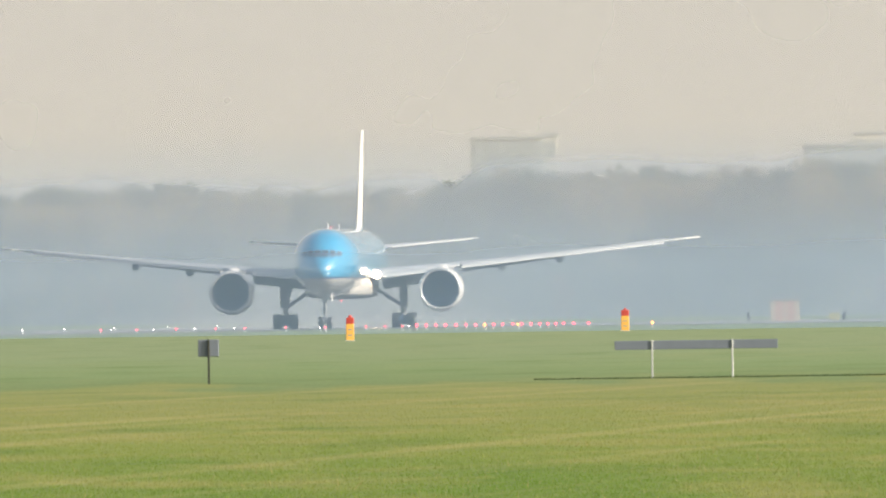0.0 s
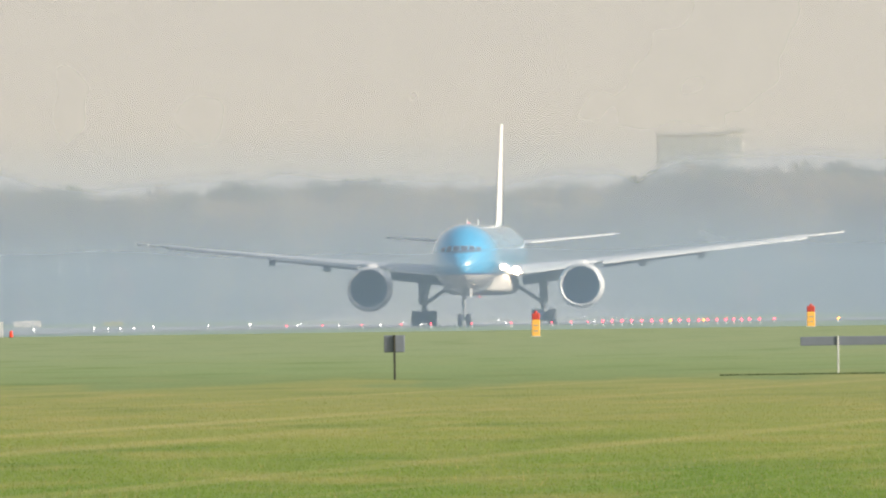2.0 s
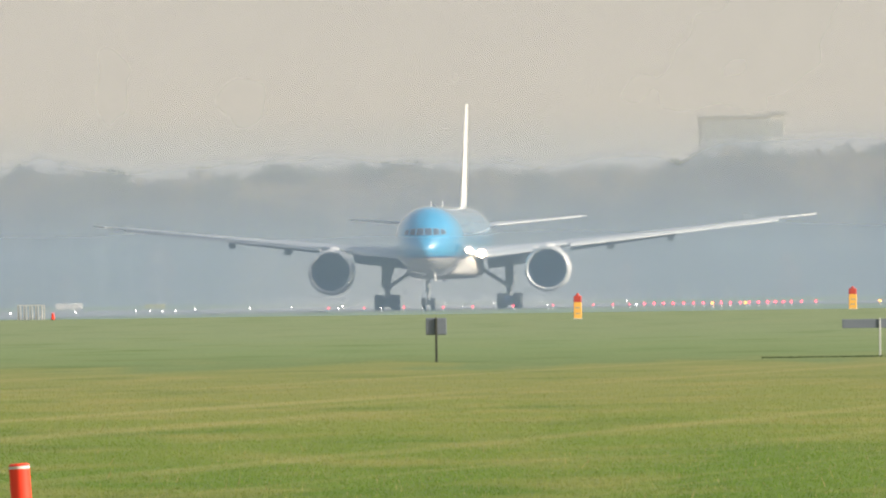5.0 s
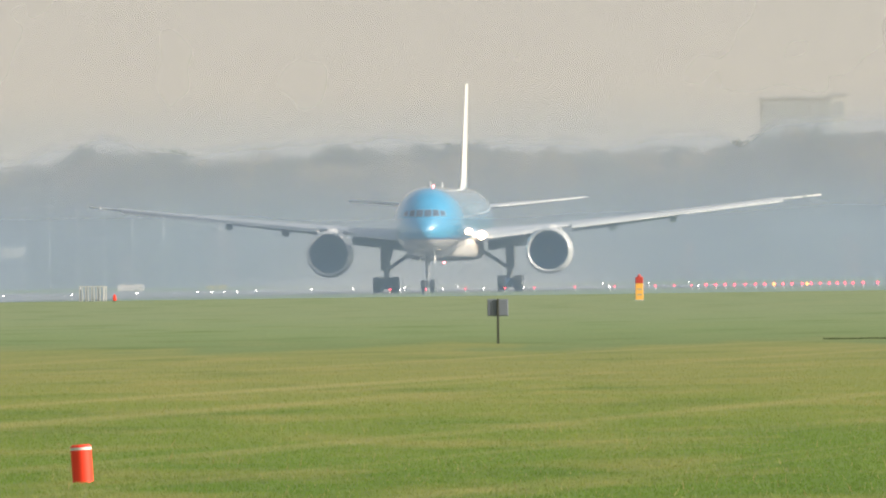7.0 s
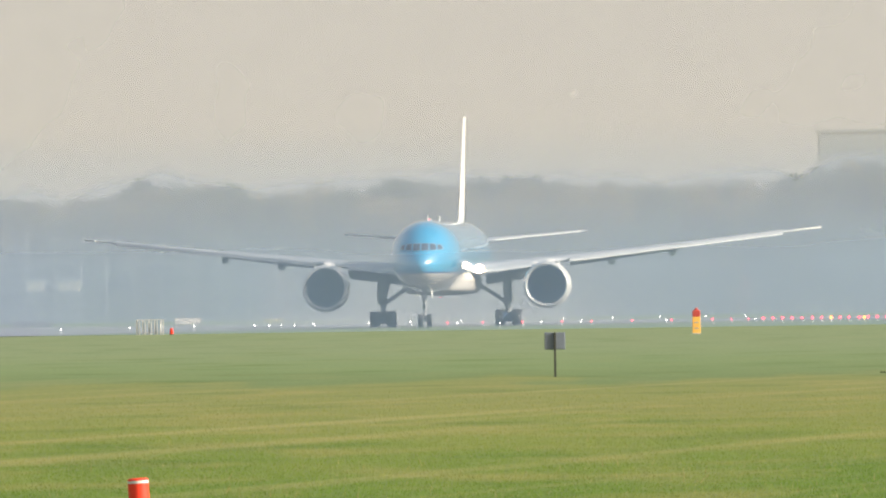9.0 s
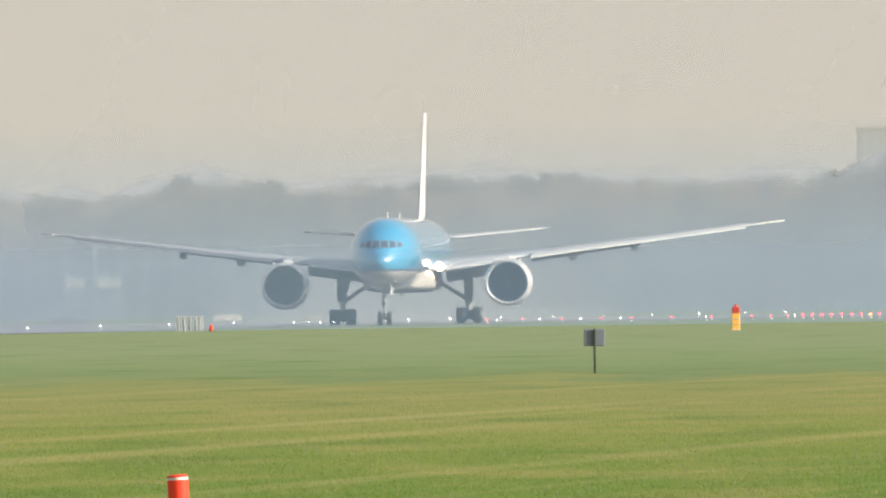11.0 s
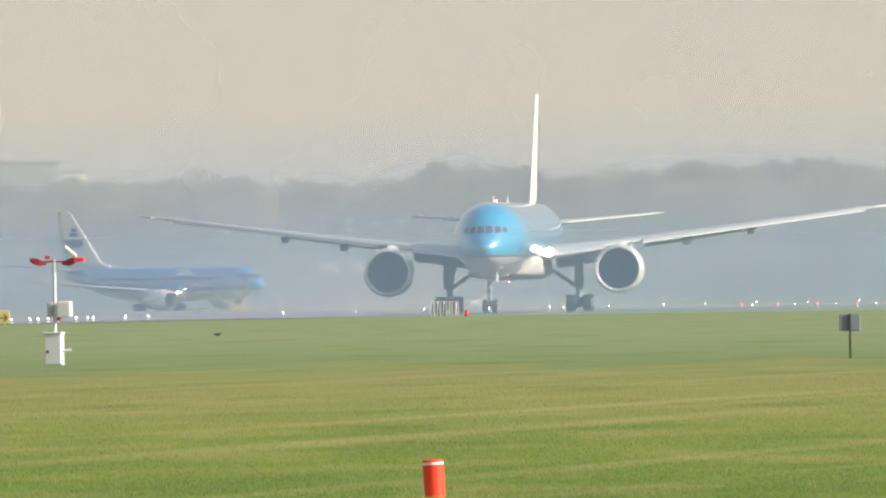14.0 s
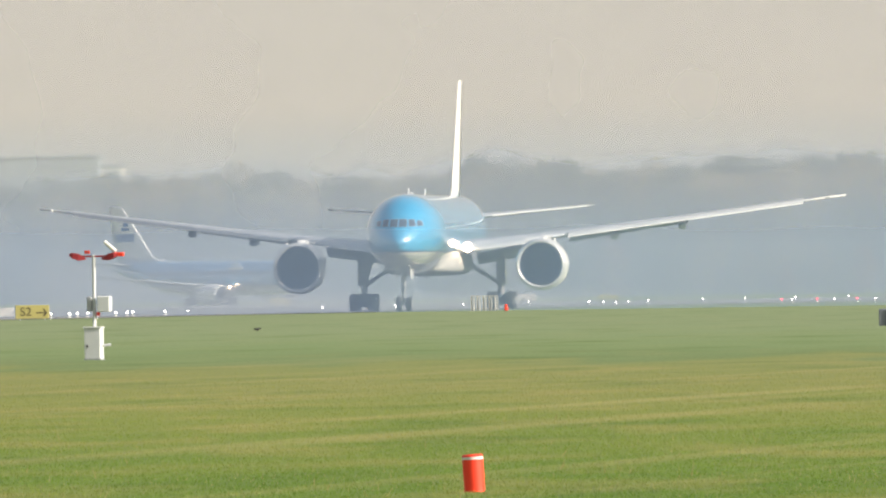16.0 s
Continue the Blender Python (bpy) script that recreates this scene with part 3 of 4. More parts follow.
        # landing lights in the wing root
        for dx, dz in ((3.58, 0.05),):
            part("landing_light", mirror(turned([(0.02, 25.9), (0.34, 26.0), (0.38, 26.3), (0.05, 26.9)], "y", 18, True, (dx, (dx - 3.1) * 0.68, 4.86 + dz)), side),
                 M_LAND if side > 0 else M_GLASS, wing, "lit landing lamp" if side > 0 else "")
        # tailplane
        tail = [(0.6, 62.0, 7.0, 7.3, 0.10), (3.0, 63.6, 5.6, 7.48, 0.10), (7.0, 66.4, 3.8, 7.85, 0.09), (10.3, 68.7, 2.4, 8.15, 0.09), (10.76, 69.4, 1.5, 8.19, 0.06)]
        tp = part("tailplane", mirror(loft(wing_rings(tail)), side), M_WING, a, smooth=True)
        lip = [[(x, y + 0.06, z - 0.05), (x, y - 0.05, z - 0.03), (x, y - 0.05, z + 0.02), (x, y + 0.06, z + 0.05)] for x, y, _, z, _ in tail[1:4]]
        part("leading_edge", mirror(loft(lip), side), M_WHITE, tp, "bright polished edge")
        # engine
        eng = part("engine", mirror(turned([(1.80, 22.3), (1.98, 22.75), (2.05, 23.6), (2.05, 25.2), (1.95, 27.2), (1.62, 29.4), (1.5, 29.4), (1.6, 26), (1.6, 24.2)], "y", 40, False, (9.6, 0, 3.45)), side),
                   M_WHITE, a, "large white turbofan cowling", smooth=True)
        part("inlet_lip", mirror(turned([(1.64, 22.55), (1.67, 22.22), (1.73, 22.06), (1.82, 22.02), (1.92, 22.12), (2.0, 22.42), (2.03, 22.9)], "y", 40, False, (9.6, 0, 3.45)), side), M_LIP, eng, "polished metal lip", smooth=True)
        part("inlet_liner", mirror(turned([(1.64, 22.5), (1.60, 23.2), (1.62, 24.0), (0.3, 24.1)], "y", 40, False, (9.6, 0, 3.45)), side), M_DARK, eng, smooth=True)
        part("spinner", mirror(turned([(0.02, 23.05), (0.2, 23.2), (0.42, 23.6), (0.52, 24.0)], "y", 20, True, (9.6, 0, 3.45)), side), M_DARK, eng, smooth=True)
        part("spinner_mark", mirror(turned([(0.03, 23.02), (0.16, 23.12), (0.25, 23.26), (0.1, 23.3)], "y", 14, True, (9.6, 0, 3.45)), side), M_STRUT, eng, smooth=True)
        for k in range(22):
            t = 2 * math.pi * k / 22
            rows = []
            for r, w, tw in ((0.45, 0.20, 0.9), (1.0, 0.30, 0.55), (1.58, 0.26, 0.3)):
                c = Vector((9.6 + r * math.cos(t), 23.85, 3.45 + r * math.sin(t)))
                tang = Vector((-math.sin(t), 0, math.cos(t)))
                d = tang * math.cos(tw) * w * 0.5 + Vector((0, math.sin(tw) * w * 0.5, 0))
                e = Vector((0, 0.02, 0))
                rows.append([c - d - e, c + d - e, c + d + e, c - d + e])
            part("fan_blade", mirror(loft(rows), side), M_BLADEFAN, eng)
        part("exhaust_plug", mirror(turned([(1.3, 28.0), (1.0, 30.5), (0.7, 30.6), (0.1, 32.4)], "y", 24, True, (9.6, 0, 3.45)), side), M_STRUT, eng, smooth=True)
        py = [[(9.6 - w, y, z0), (9.6 + w, y, z0), (9.6 + w, y, z1), (9.6 - w, y, z1)] for y, w, z0, z1 in ((24.0, 0.06, 5.3, 5.5), (26.0, 0.28, 5.1, 5.72), (31.0, 0.3, 4.4, 5.6), (36.0, 0.08, 4.9, 5.2))]
        part("pylon", mirror(loft(py), side), M_WHITE, eng)
        for sx in (-1.15, 1.0):
            part("strake", mirror(box(9.6 + sx - 0.03, 9.6 + sx + 0.03, 24.2, 25.6, 5.0, 5.5), side), M_WHITE, eng)
        # main gear with a six-wheel truck
        gear = part("main_gear", mirror(joined(tube((5.48, 37.0, 0.7), (5.3, 36.7, 4.6), 0.27), tube((5.48, 37.0, 1.9), (5.45, 36.9, 4.2), 0.40)), side), M_STRUT, a, "grey six-wheel main landing gear")
        part("brace", mirror(tube((5.35, 36.8, 2.0), (2.5, 36.4, 3.9), 0.17), side), M_STRUT, gear)
        part("brace", mirror(tube((5.35, 36.8, 2.2), (5.0, 40.4, 4.3), 0.14), side), M_STRUT, gear)
        part("truck_beam", mirror(tube((5.48, 35.3, 0.72), (5.48, 38.7, 0.66), 0.2), side), M_STRUT, gear)
        part("gear_door", mirror(box(5.82, 5.90, 35.9, 38.0, 2.0, 4.6, 0.03), side), M_WHITE, gear)
        for dy in (-1.46, 0.0, 1.46):
            part("brake", mirror(tube((5.0, 37 + dy, 0.68), (5.96, 37 + dy, 0.68), 0.42), side), M_DARK, gear)
            part("axle", mirror(tube((4.6, 37 + dy, 0.68), (6.36, 37 + dy, 0.68), 0.11), side), M_STRUT, gear)
            for dx in (-0.72, 0.72):
                wheel_parts("wheel", gear, (5.48 + dx) * side, 37.0 + dy, 0.68, 0.68, 0.66)
    # fin and rudder
    fin = [(9.0, 57.5, 10.6, 0.034), (9.6, 59.4, 9.6, 0.034), (14, 64.2, 6.9, 0.030), (18.2, 68.7, 4.4, 0.028), (18.5, 69.6, 3.2, 0.03)]
    prof = [(0.0, 0.0), (0.02, 0.45), (0.1, 0.85), (0.3, 1.0), (0.6, 0.7), (1.0, 0.04), (0.6, -0.7), (0.3, -1.0), (0.1, -0.85), (0.02, -0.45)]
    f = part("fin", loft([[(c * th * 0.5 * w, y + c * u, z) for u, w in prof] for z, y, c, th in fin]), M_FIN, a, "tall white tail fin", smooth=True)
    # nose gear
    ng = part("nose_gear", joined(tube((0, 5.9, 0.5), (0, 5.7, 3.5), 0.13), tube((0, 5.9, 1.5), (0, 5.75, 3.5), 0.2)), M_STRUT, a, "grey twin-wheel nose landing gear")
    part("brace", tube((0, 5.85, 1.9), (0, 8.0, 3.4), 0.09), M_STRUT, ng)
    part("axle", tube((-0.6, 5.9, 0.54), (0.6, 5.9, 0.54), 0.09), M_STRUT, ng)
    part("taxi_light", turned([(0.02, 5.35), (0.16, 5.4), (0.16, 5.55), (0.05, 5.6)], "y", 14, True, (0, 0, 1.75)), M_GLASS, ng)
    for s in (-1, 1):
        wheel_parts("wheel", ng, 0.40 * s, 5.9, 0.54, 0.54, 0.40)
        part("gear_door", box(0.62 * s - 0.03, 0.62 * s + 0.03, 5.2, 7.6, 2.5, 3.4, 0.02), M_WHITE, ng)
    for y, z in ((12.5, 9.15), (30, 9.15)):
        part("antenna", ([(-0.03, y, z - 0.1), (0.03, y, z - 0.1), (0.03, y + 0.6, z - 0.1), (-0.03, y + 0.6, z - 0.1), (-0.02, y + 0.3, z + 0.45), (0.02, y + 0.3, z + 0.45), (0.02, y + 0.6, z + 0.45), (-0.02, y + 0.6, z + 0.45)],
                         [(0, 1, 2, 3), (4, 5, 6, 7), (0, 1, 5, 4), (1, 2, 6, 5), (2, 3, 7, 6), (3, 0, 4, 7)]), M_WHITE, a)
    return a


airliner = build_airliner()


# ---------------------------------------------------------------- narrow airliner
def build_jet():
    a = thing("jetliner", "sky blue and white narrow-body jet taxiing behind the runway", "airplane", pose(0, 0, 0))
    zc = 3.35
    st = [(0.0, 2.95, 0.04, 0.04, 0.04), (0.15, 2.97, 0.35, 0.3, 0.3), (0.8, 3.05, 0.85, 0.75, 0.72), (2.0, 3.2, 1.35, 1.35, 1.2), (3.2, 3.3, 1.65, 1.88, 1.6), (5.0, zc, 1.85, 2.0, 1.88),
          (7.0, zc, 1.88, 2.0, 2.0), (24, zc, 1.88, 2.0, 2.0), (28, 3.5, 1.75, 1.86, 1.75), (32, 3.9, 1.3, 1.5, 1.25), (36, 4.4, 0.7, 0.95, 0.7), (38.0, 4.75, 0.2, 0.35, 0.25)]
    part("fuselage", loft(hull_rings(st, 32)), M_BLUEHULL2, a, "sky blue upper and white lower hull", smooth=True)
    part("belly_fairing", loft(hull_rings([(12, 2.0, 0.3, 0.3, 0.2), (14, 2.0, 1.7, 0.9, 0.6), (21, 2.0, 1.8, 0.9, 0.65), (24.5, 2.1, 0.3, 0.3, 0.3)], 20)), M_WHITE, a, smooth=True)
    for side in (-1, 1):
        for c in (((0.05, 3.95), (0.5, 3.93), (0.48, 4.4), (0.05, 4.42)), ((0.55, 3.93), (0.98, 3.95), (0.88, 4.36), (0.53, 4.4)), ((1.03, 3.95), (1.32, 4.0), (1.15, 4.3), (0.93, 4.35))):
            part("cockpit_window", mirror(hull_pane(st, c), side), M_GLASS, a)
        for k in range(38):
            w = part("cabin_window", mirror(box(1.84, 1.89, 6.2 + k * 0.62, 6.45 + k * 0.62, 3.75, 4.08), side), M_GLASS, a) if k == 0 else None
            if k == 0:
                first = w
            else:
                w = new("cabin_window", first.data)
                w.parent = a
                w.location = (0, k * 0.62, 0)
        secs = [(0.8, 12.6, 7.6, 2.15, 0.12), (1.9, 13.4, 6.6, 2.25, 0.12), (5.6, 15.6, 4.4, 2.65, 0.11), (11, 18.6, 2.9, 3.2, 0.10), (16.6, 21.8, 1.7, 3.85, 0.10)]
        wing = part("wing", mirror(loft(wing_rings(secs)), side), M_WING, a, "grey swept wing", smooth=True)
        tail = [(0.5, 32.6, 4.4, 4.9, 0.1), (3, 34.4, 3.2, 5.15, 0.09), (7.1, 37.2, 1.6, 5.6, 0.09)]
        part("tailplane", mirror(loft(wing_rings(tail)), side), M_WING, a, smooth=True)
        eng = part("engine", mirror(turned([(0.95, 11.2), (1.12, 11.4), (1.20, 12.2), (1.16, 13.6), (0.9, 15.2), (0.8, 15.2), (0.85, 12.6)], "y", 28, False, (4.83, 0, 1.5)), side), M_WHITE, a, "white turbofan cowling", smooth=True)
        part("inlet_lip", mirror(turned([(0.88, 11.5), (0.91, 11.1), (1.01, 11.08), (1.12, 11.42)], "y", 28, False, (4.83, 0, 1.5)), side), M_LIP, eng, smooth=True)
        part("fan_disc", mirror(turned([(0.9, 12.0), (0.2, 12.0), (0.05, 11.8)], "y", 24, True, (4.83, 0, 1.5)), side), M_DARK, eng)
        part("pylon", mirror(box(4.7, 4.96, 12.2, 16.5, 2.2, 2.75, 0.05), side), M_WHITE, eng)
        gear = part("main_gear", mirror(tube((2.86, 19.6, 0.5), (2.8, 19.5, 2.2), 0.16), side), M_STRUT, a, "twin-wheel main landing gear")
        for dx in (-0.42, 0.42):
            wheel_parts("wheel", gear, (2.86 + dx) * side, 19.6, 0.56, 0.56, 0.38)
        part("landing_light", mirror(turned([(0.02, 13.0), (0.11, 13.05), (0.13, 13.2), (0.05, 13.3)], "y", 14, True, (2.2, 0, 2.35)), side), M_LAND if side < 0 else M_GLASS, wing, "lit landing lamp" if side < 0 else "")
    ng = part("nose_gear", tube((0, 4.0, 0.35), (0, 3.9, 2.0), 0.10), M_STRUT, a, "twin-wheel nose landing gear")
    for s in (-1, 1):
        wheel_parts("wheel", ng, 0.22 * s, 4.0, 0.35, 0.35, 0.2)
    fin = [(5.0, 27.2, 9.6, 0.05), (5.9, 30.4, 7.0, 0.09), (8.8, 33.2, 4.9, 0.09), (11.5, 36.0, 2.6, 0.08), (11.7, 36.5, 2.0, 0.05)]
    prof = [(0.0, 0.0), (0.02, 0.45), (0.1, 0.85), (0.3, 1.0), (0.6, 0.7), (1.0, 0.04), (0.6, -0.7), (0.3, -1.0), (0.1, -0.85), (0.02, -0.45)]
    f = part("fin", loft([[(c * th * 0.5 * w, y + c * u, z) for u, w in prof] for z, y, c, th in fin]), M_WHITE, a, "white tail fin with a navy emblem", smooth=True)
    for side in (-1, 1):
        # plain emblem: a broad bar with a small crown shape above it
        g = joined(box(0.24, 0.29, 33.6, 36.9, 7.6, 8.5, 0.02), box(0.22, 0.27, 34.5, 36.0, 8.9, 9.25, 0.02), box(0.20, 0.25, 34.8, 35.7, 9.35, 9.8, 0.02))
        part("tail_emblem", mirror(g, side), M_NAVY, f, "plain navy emblem")
        g = joined(box(1.80, 1.86, 11.3, 13.9, 4.25, 4.6), box(1.72, 1.80, 11.9, 13.3, 4.75, 5.0))
        part("hull_emblem", mirror(g, side), M_WHITE, a, "plain white emblem")
    return a


jetliner = build_jet()


# ---------------------------------------------------------------- field signs and instruments
def build_small_sign():
    d = 700
    k = d / FOCAL
    s = thing("sign", "small grey sign board on a dark post in the grass", "sign", spot(17, d))
    w, top, low = 17.8 * k, 78 * k, 49 * k
    part("sign_board", box(-w, w, -0.02, 0.02, low, top, 0.012), M_SIGNGREY, s, "grey metal back of a board")
    part("board_rim", box(-w - 0.012, w + 0.012, 0.021, 0.035, low - 0.012, top + 0.012, 0.006), M_SIGNGREY, s)
    part("post", box(-0.035, 0.035, -0.09, -0.022, -0.3, top + 0.02, 0.01), M_POST, s)


def build_panel_sign():
    d = 700
    k = d / FOCAL
    s = thing("panel_sign", "long low grey panel on two steel posts in the grass", "sign", spot(880, d))
    for x0, x1 in ((-145, -78), (-78, 64), (64, 145)):
        part("panel", box(x0 * k + 0.01, x1 * k - 0.01, -0.03, 0.03, 50 * k, 66 * k, 0.01), M_SIGNGREY, s)
    part("rail", box(-144 * k, 144 * k, 0.035, 0.075, 56 * k, 60 * k, 0.008), M_GALV, s)
    for x in (-78, 64):
        part("post", box(x * k - 0.03, x * k + 0.03, -0.065, -0.032, -0.3, 67 * k, 0.01), M_GALV, s)


def build_marker_box(off, d, w, h, name="marker_light"):
    k = d / FOCAL
    s = thing(name, "yellow marker box with a lit red lamp on top", "marker", spot(off, d), "yellow marker boxes")
    part("body", box(-w * k / 2, w * k / 2, -0.15, 0.15, 0, h * 0.66 * k, 0.03), M_YELLOW, s, "yellow body")
    for z in (0.20, 0.42):
        part("writing_bar", box(-w * k * 0.28, w * k * 0.28, -0.158, -0.15, h * z * k, h * (z + 0.04) * k), M_GREYBOX, s)
    part("cap", box(-w * k / 2, w * k / 2, -0.15, 0.15, h * 0.66 * k + 0.004, h * k * 0.92, 0.04), M_MARKRED, s, "bright red cap")
    part("lamp", turned([(0.10, h * 0.92 * k), (0.12, h * 0.95 * k), (0.09, h * 1.0 * k), (0.02, h * 1.02 * k)], "z", 12, True), M_MARKRED, s, "red lamp cap")
    part("base", box(-w * k * 0.6, w * k * 0.6, -0.2, 0.2, -0.1, 0.04, 0.01), M_GALV, s)


def build_bollard():
    d = 264
    k = d / FOCAL
    s = thing("bollard", "stubby fluorescent orange bollard with a white top band in the grass", "bollard", spot(-721, d) @ pose(0, 0, 0, 0, -3.0, 0))
    r, h = 18.5 * k, 67 * k
    part("body", turned([(r * 1.02, -0.05), (r * 1.02, 0.01), (r, 0.03), (r, h * 0.86)], "z", 32, True), M_ORANGE, s, smooth=False)
    part("band", turned([(r * 1.01, h * 0.862), (r * 1.01, h * 0.93)], "z", 32, True), M_BAND, s, "white reflective band")
    part("cap", turned([(r * 1.01, h * 0.932), (r * 0.98, h * 0.975), (r * 0.8, h * 1.0), (0.01, h * 1.005)], "z", 32, True), M_ORANGE, s)


def build_instrument():
    d = 737
    k = d / FOCAL
    s = thing("weather_sensor", "white pole with red crossbar sensor above a white cabinet", "instrument", spot(-1390, d, 0, -10))
    part("cabinet", box(-16 * k, 13 * k, -0.28, 0.28, 0.0, 56 * k, 0.02), M_CABINET, s, "white enamel cabinet")
    part("cabinet_roof", box(-18 * k, 15 * k, -0.32, 0.32, 56 * k + 0.002, 59 * k, 0.015), M_CABINET, s)
    part("plinth", box(-17 * k, 14 * k, -0.3, 0.3, -0.15, 0.05), M_GREYBOX, s)
    part("cabinet_lock", box(-12 * k, -9 * k, -0.30, -0.281, 22 * k, 27 * k), M_BLACK, s)
    part("outlet", tube((13 * k, -0.05, 25 * k), (29 * k, -0.05, 27 * k), 0.045), M_CABINET, s)
    part("pole", tube((0, 0, 58 * k), (0, 0, 186 * k), 3.2 * k, None, 16), M_CABINET, s)
    part("box", box(7 * k, 30 * k, -0.2, 0.2, 85 * k, 113 * k, 0.03), M_CABINET, s, "white control box")
    part("box", box(-12 * k, -3 * k, -0.15, 0.15, 86 * k, 112 * k, 0.03), M_GREYBOX, s, "grey control box")
    part("red_lamp", turned([(0.05, 78 * k), (0.07, 80 * k), (0.06, 85 * k)], "z", 10, True, (8 * k, -0.1, 0)), M_RED, s)
    bar = part("crossbar", box(-30 * k, 30 * k, -0.05, 0.05, 182 * k, 185 * k, 0.01), M_DKRED, s, "red crossbar")
    for sgn in (-1, 1):
        x0, x1 = 14 * sgn * k, 43 * sgn * k
        rows = [[(x, -w, z0), (x, w, z0), (x, w, z1), (x, -w, z1)] for x, w, z0, z1 in
                ((x0, 0.03, 178 * k, 180 * k), (x0 + (x1 - x0) * 0.45, 0.10, 176 * k, 188 * k), (x0 + (x1 - x0) * 0.8, 0.12, 180 * k, 190 * k), (x1, 0.08, 184 * k, 189 * k))]
        part("sensor_head", loft(rows), M_DKRED, bar, "red sensor head")
    part("tip", box(32 * k, 55 * k, -0.08, 0.08, 183 * k, 190 * k, 0.02), M_ORANGE, bar)
    part("mount", box(-16 * k, -7 * k, -0.06, 0.06, 188 * k, 194 * k, 0.01), M_RED, bar)
    part("hood", tube((40 * k, 0, 192 * k), (20 * k, 0, 209 * k), 3.6 * k, None, 14), M_WHITE, s, "slanted white tube")


def build_taxi_sign():
    d = 1562
    k = d / FOCAL
    s = thing("taxiway_sign", "low yellow taxiway direction sign with black characters", "sign", spot(-1500, d))
    part("face", box(-30 * k, 30 * k, -0.10, 0.10, 0.12, 27 * k, 0.02), M_YELLOW2, s, "pale yellow lit face")
    for x in (-22, 22):
        part("leg", tube((x * k, 0, -0.1), (x * k, 0, 0.14), 0.05), M_GALV, s)
    cu = bpy.data.curves.new("lettering", "FONT")
    cu.body = "S2"
    cu.size = 0.86
    cu.extrude = 0.004
    cu.align_x = "LEFT"
    tx = new("lettering", cu)
    tx.parent = s
    tx.matrix_basis = pose(-22 * k, -0.112, 0.31, 90, 0, 0)
    cu.materials.append(M_LETTER)
    w = -0.106
    a, b, z = 7 * k, 24 * k, 13.5 * k
    part("arrow", joined(box(a, b, w - 0.004, w, z - 0.045, z + 0.045),
                         ([(b - 0.22, w - 0.004, z + 0.22), (b - 0.12, w - 0.004, z + 0.28), (b + 0.1, w - 0.004, z), (b - 0.12, w - 0.004, z - 0.28), (b - 0.22, w - 0.004, z - 0.22), (b - 0.04, w - 0.004, z)],
                          [(0, 1, 2, 5), (5, 2, 3, 4)])), M_LETTER, s)
    s2 = thing("taxiway_sign", "low white taxiway sign panel seen from behind", "sign", spot(-1547, 1760))
    part("face", box(-13 * 0.044, 13 * 0.044, -0.1, 0.1, 0.0, 16 * 0.044, 0.02), M_PALEWALL, s2)


def build_louvres():
    d = 1702
    k = d / FOCAL
    s = thing("screen", "row of pale upright baffle boards beside the runway", "screen", spot(-703, d))
    for i in range(5):
        x = (-22 + i * 10.5) * k
        part("board", box(-4.0 * k, 4.0 * k, -0.02, 0.02, 0.0, (27 - i * 0.4) * k, 0.005), M_GREYBOARD, s, at=pose(x + 3 * k, 0.1, 0, 0, 0, 74))
        part("post", box(x + 6.3 * k, x + 8.2 * k, -0.05, 0.05, 0.0, 27 * k, 0.01), M_GALV, s)
    part("rail", box(-22 * k, 26 * k, 0.265, 0.32, 4 * k, 5 * k), M_GALV, s)
    part("rail", box(-20 * k, 28 * k, -0.11, -0.055, 26 * k, 27.4 * k), M_GALV, s)
    s = thing("cone_marker", "small orange marker post beside the runway", "marker", spot(-661, d))
    part("body", turned([(3.2 * k, 0), (3.2 * k, 6 * k), (2.6 * k, 7 * k), (2.4 * k, 11 * k), (0.5 * k, 12 * k)], "z", 14, True), M_ORANGE, s)
    part("foot", box(-4 * k, 4 * k, -4 * k, 4 * k, 0, 0.05), M_BLACK, s)


def build_bird():
    d = 1120
    s = thing("crow", "small black crow standing on the grass", "bird", spot(-1102, d, 0, 20) @ Matrix.Scale(0.75, 4))
    part("body", turned([(0.01, -0.2), (0.06, -0.16), (0.085, -0.02), (0.07, 0.1), (0.025, 0.2)], "x", 12, True, (0, 0, 0.16)), M_BIRD, s, smooth=True)
    part("head", turned([(0.01, 0.12), (0.045, 0.15), (0.05, 0.19), (0.02, 0.235), (0.005, 0.29)], "x", 10, True, (0.02, 0, 0.22)), M_BIRD, s, smooth=True)
    for y in (-0.07, 0.07):
        part("wing", box(-0.22, 0.08, y - 0.012, y + 0.012, 0.14, 0.22, 0.01), M_BIRD, s)
    for y in (-0.03, 0.03):
        part("leg", tube((0, y, 0), (0, y, 0.12), 0.008, None, 6), M_BIRD, s)
    part("tail", box(-0.32, -0.17, -0.04, 0.04, 0.13, 0.15), M_BIRD, s)


build_small_sign()
build_panel_sign()
build_marker_box(268, 1430, 14, 45)
build_marker_box(755, 1690, 14, 40)
build_bollard()
build_instrument()
build_taxi_sign()
build_louvres()
build_bird()


# ---------------------------------------------------------------- runway lights
def build_light(material, size, label, group):
    s = thing("runway_light", label, "light", pose(0, 0, 0), group)
    part("base", turned([(0.14, -0.02), (0.14, 0.03), (0.05, 0.06)], "z", 10, True), M_GALV, s)
    part("stem", tube((0, 0, 0.05), (0, 0, 0.22), 0.03, None, 8), M_GALV, s)
    part("lens", turned([(size * 0.5, 0.22), (size, 0.24 + size * 0.5), (size, 0.24 + size), (size * 0.6, 0.24 + size * 1.7), (0.02, 0.24 + size * 1.9)], "z", 12, True), material, s)
    return s


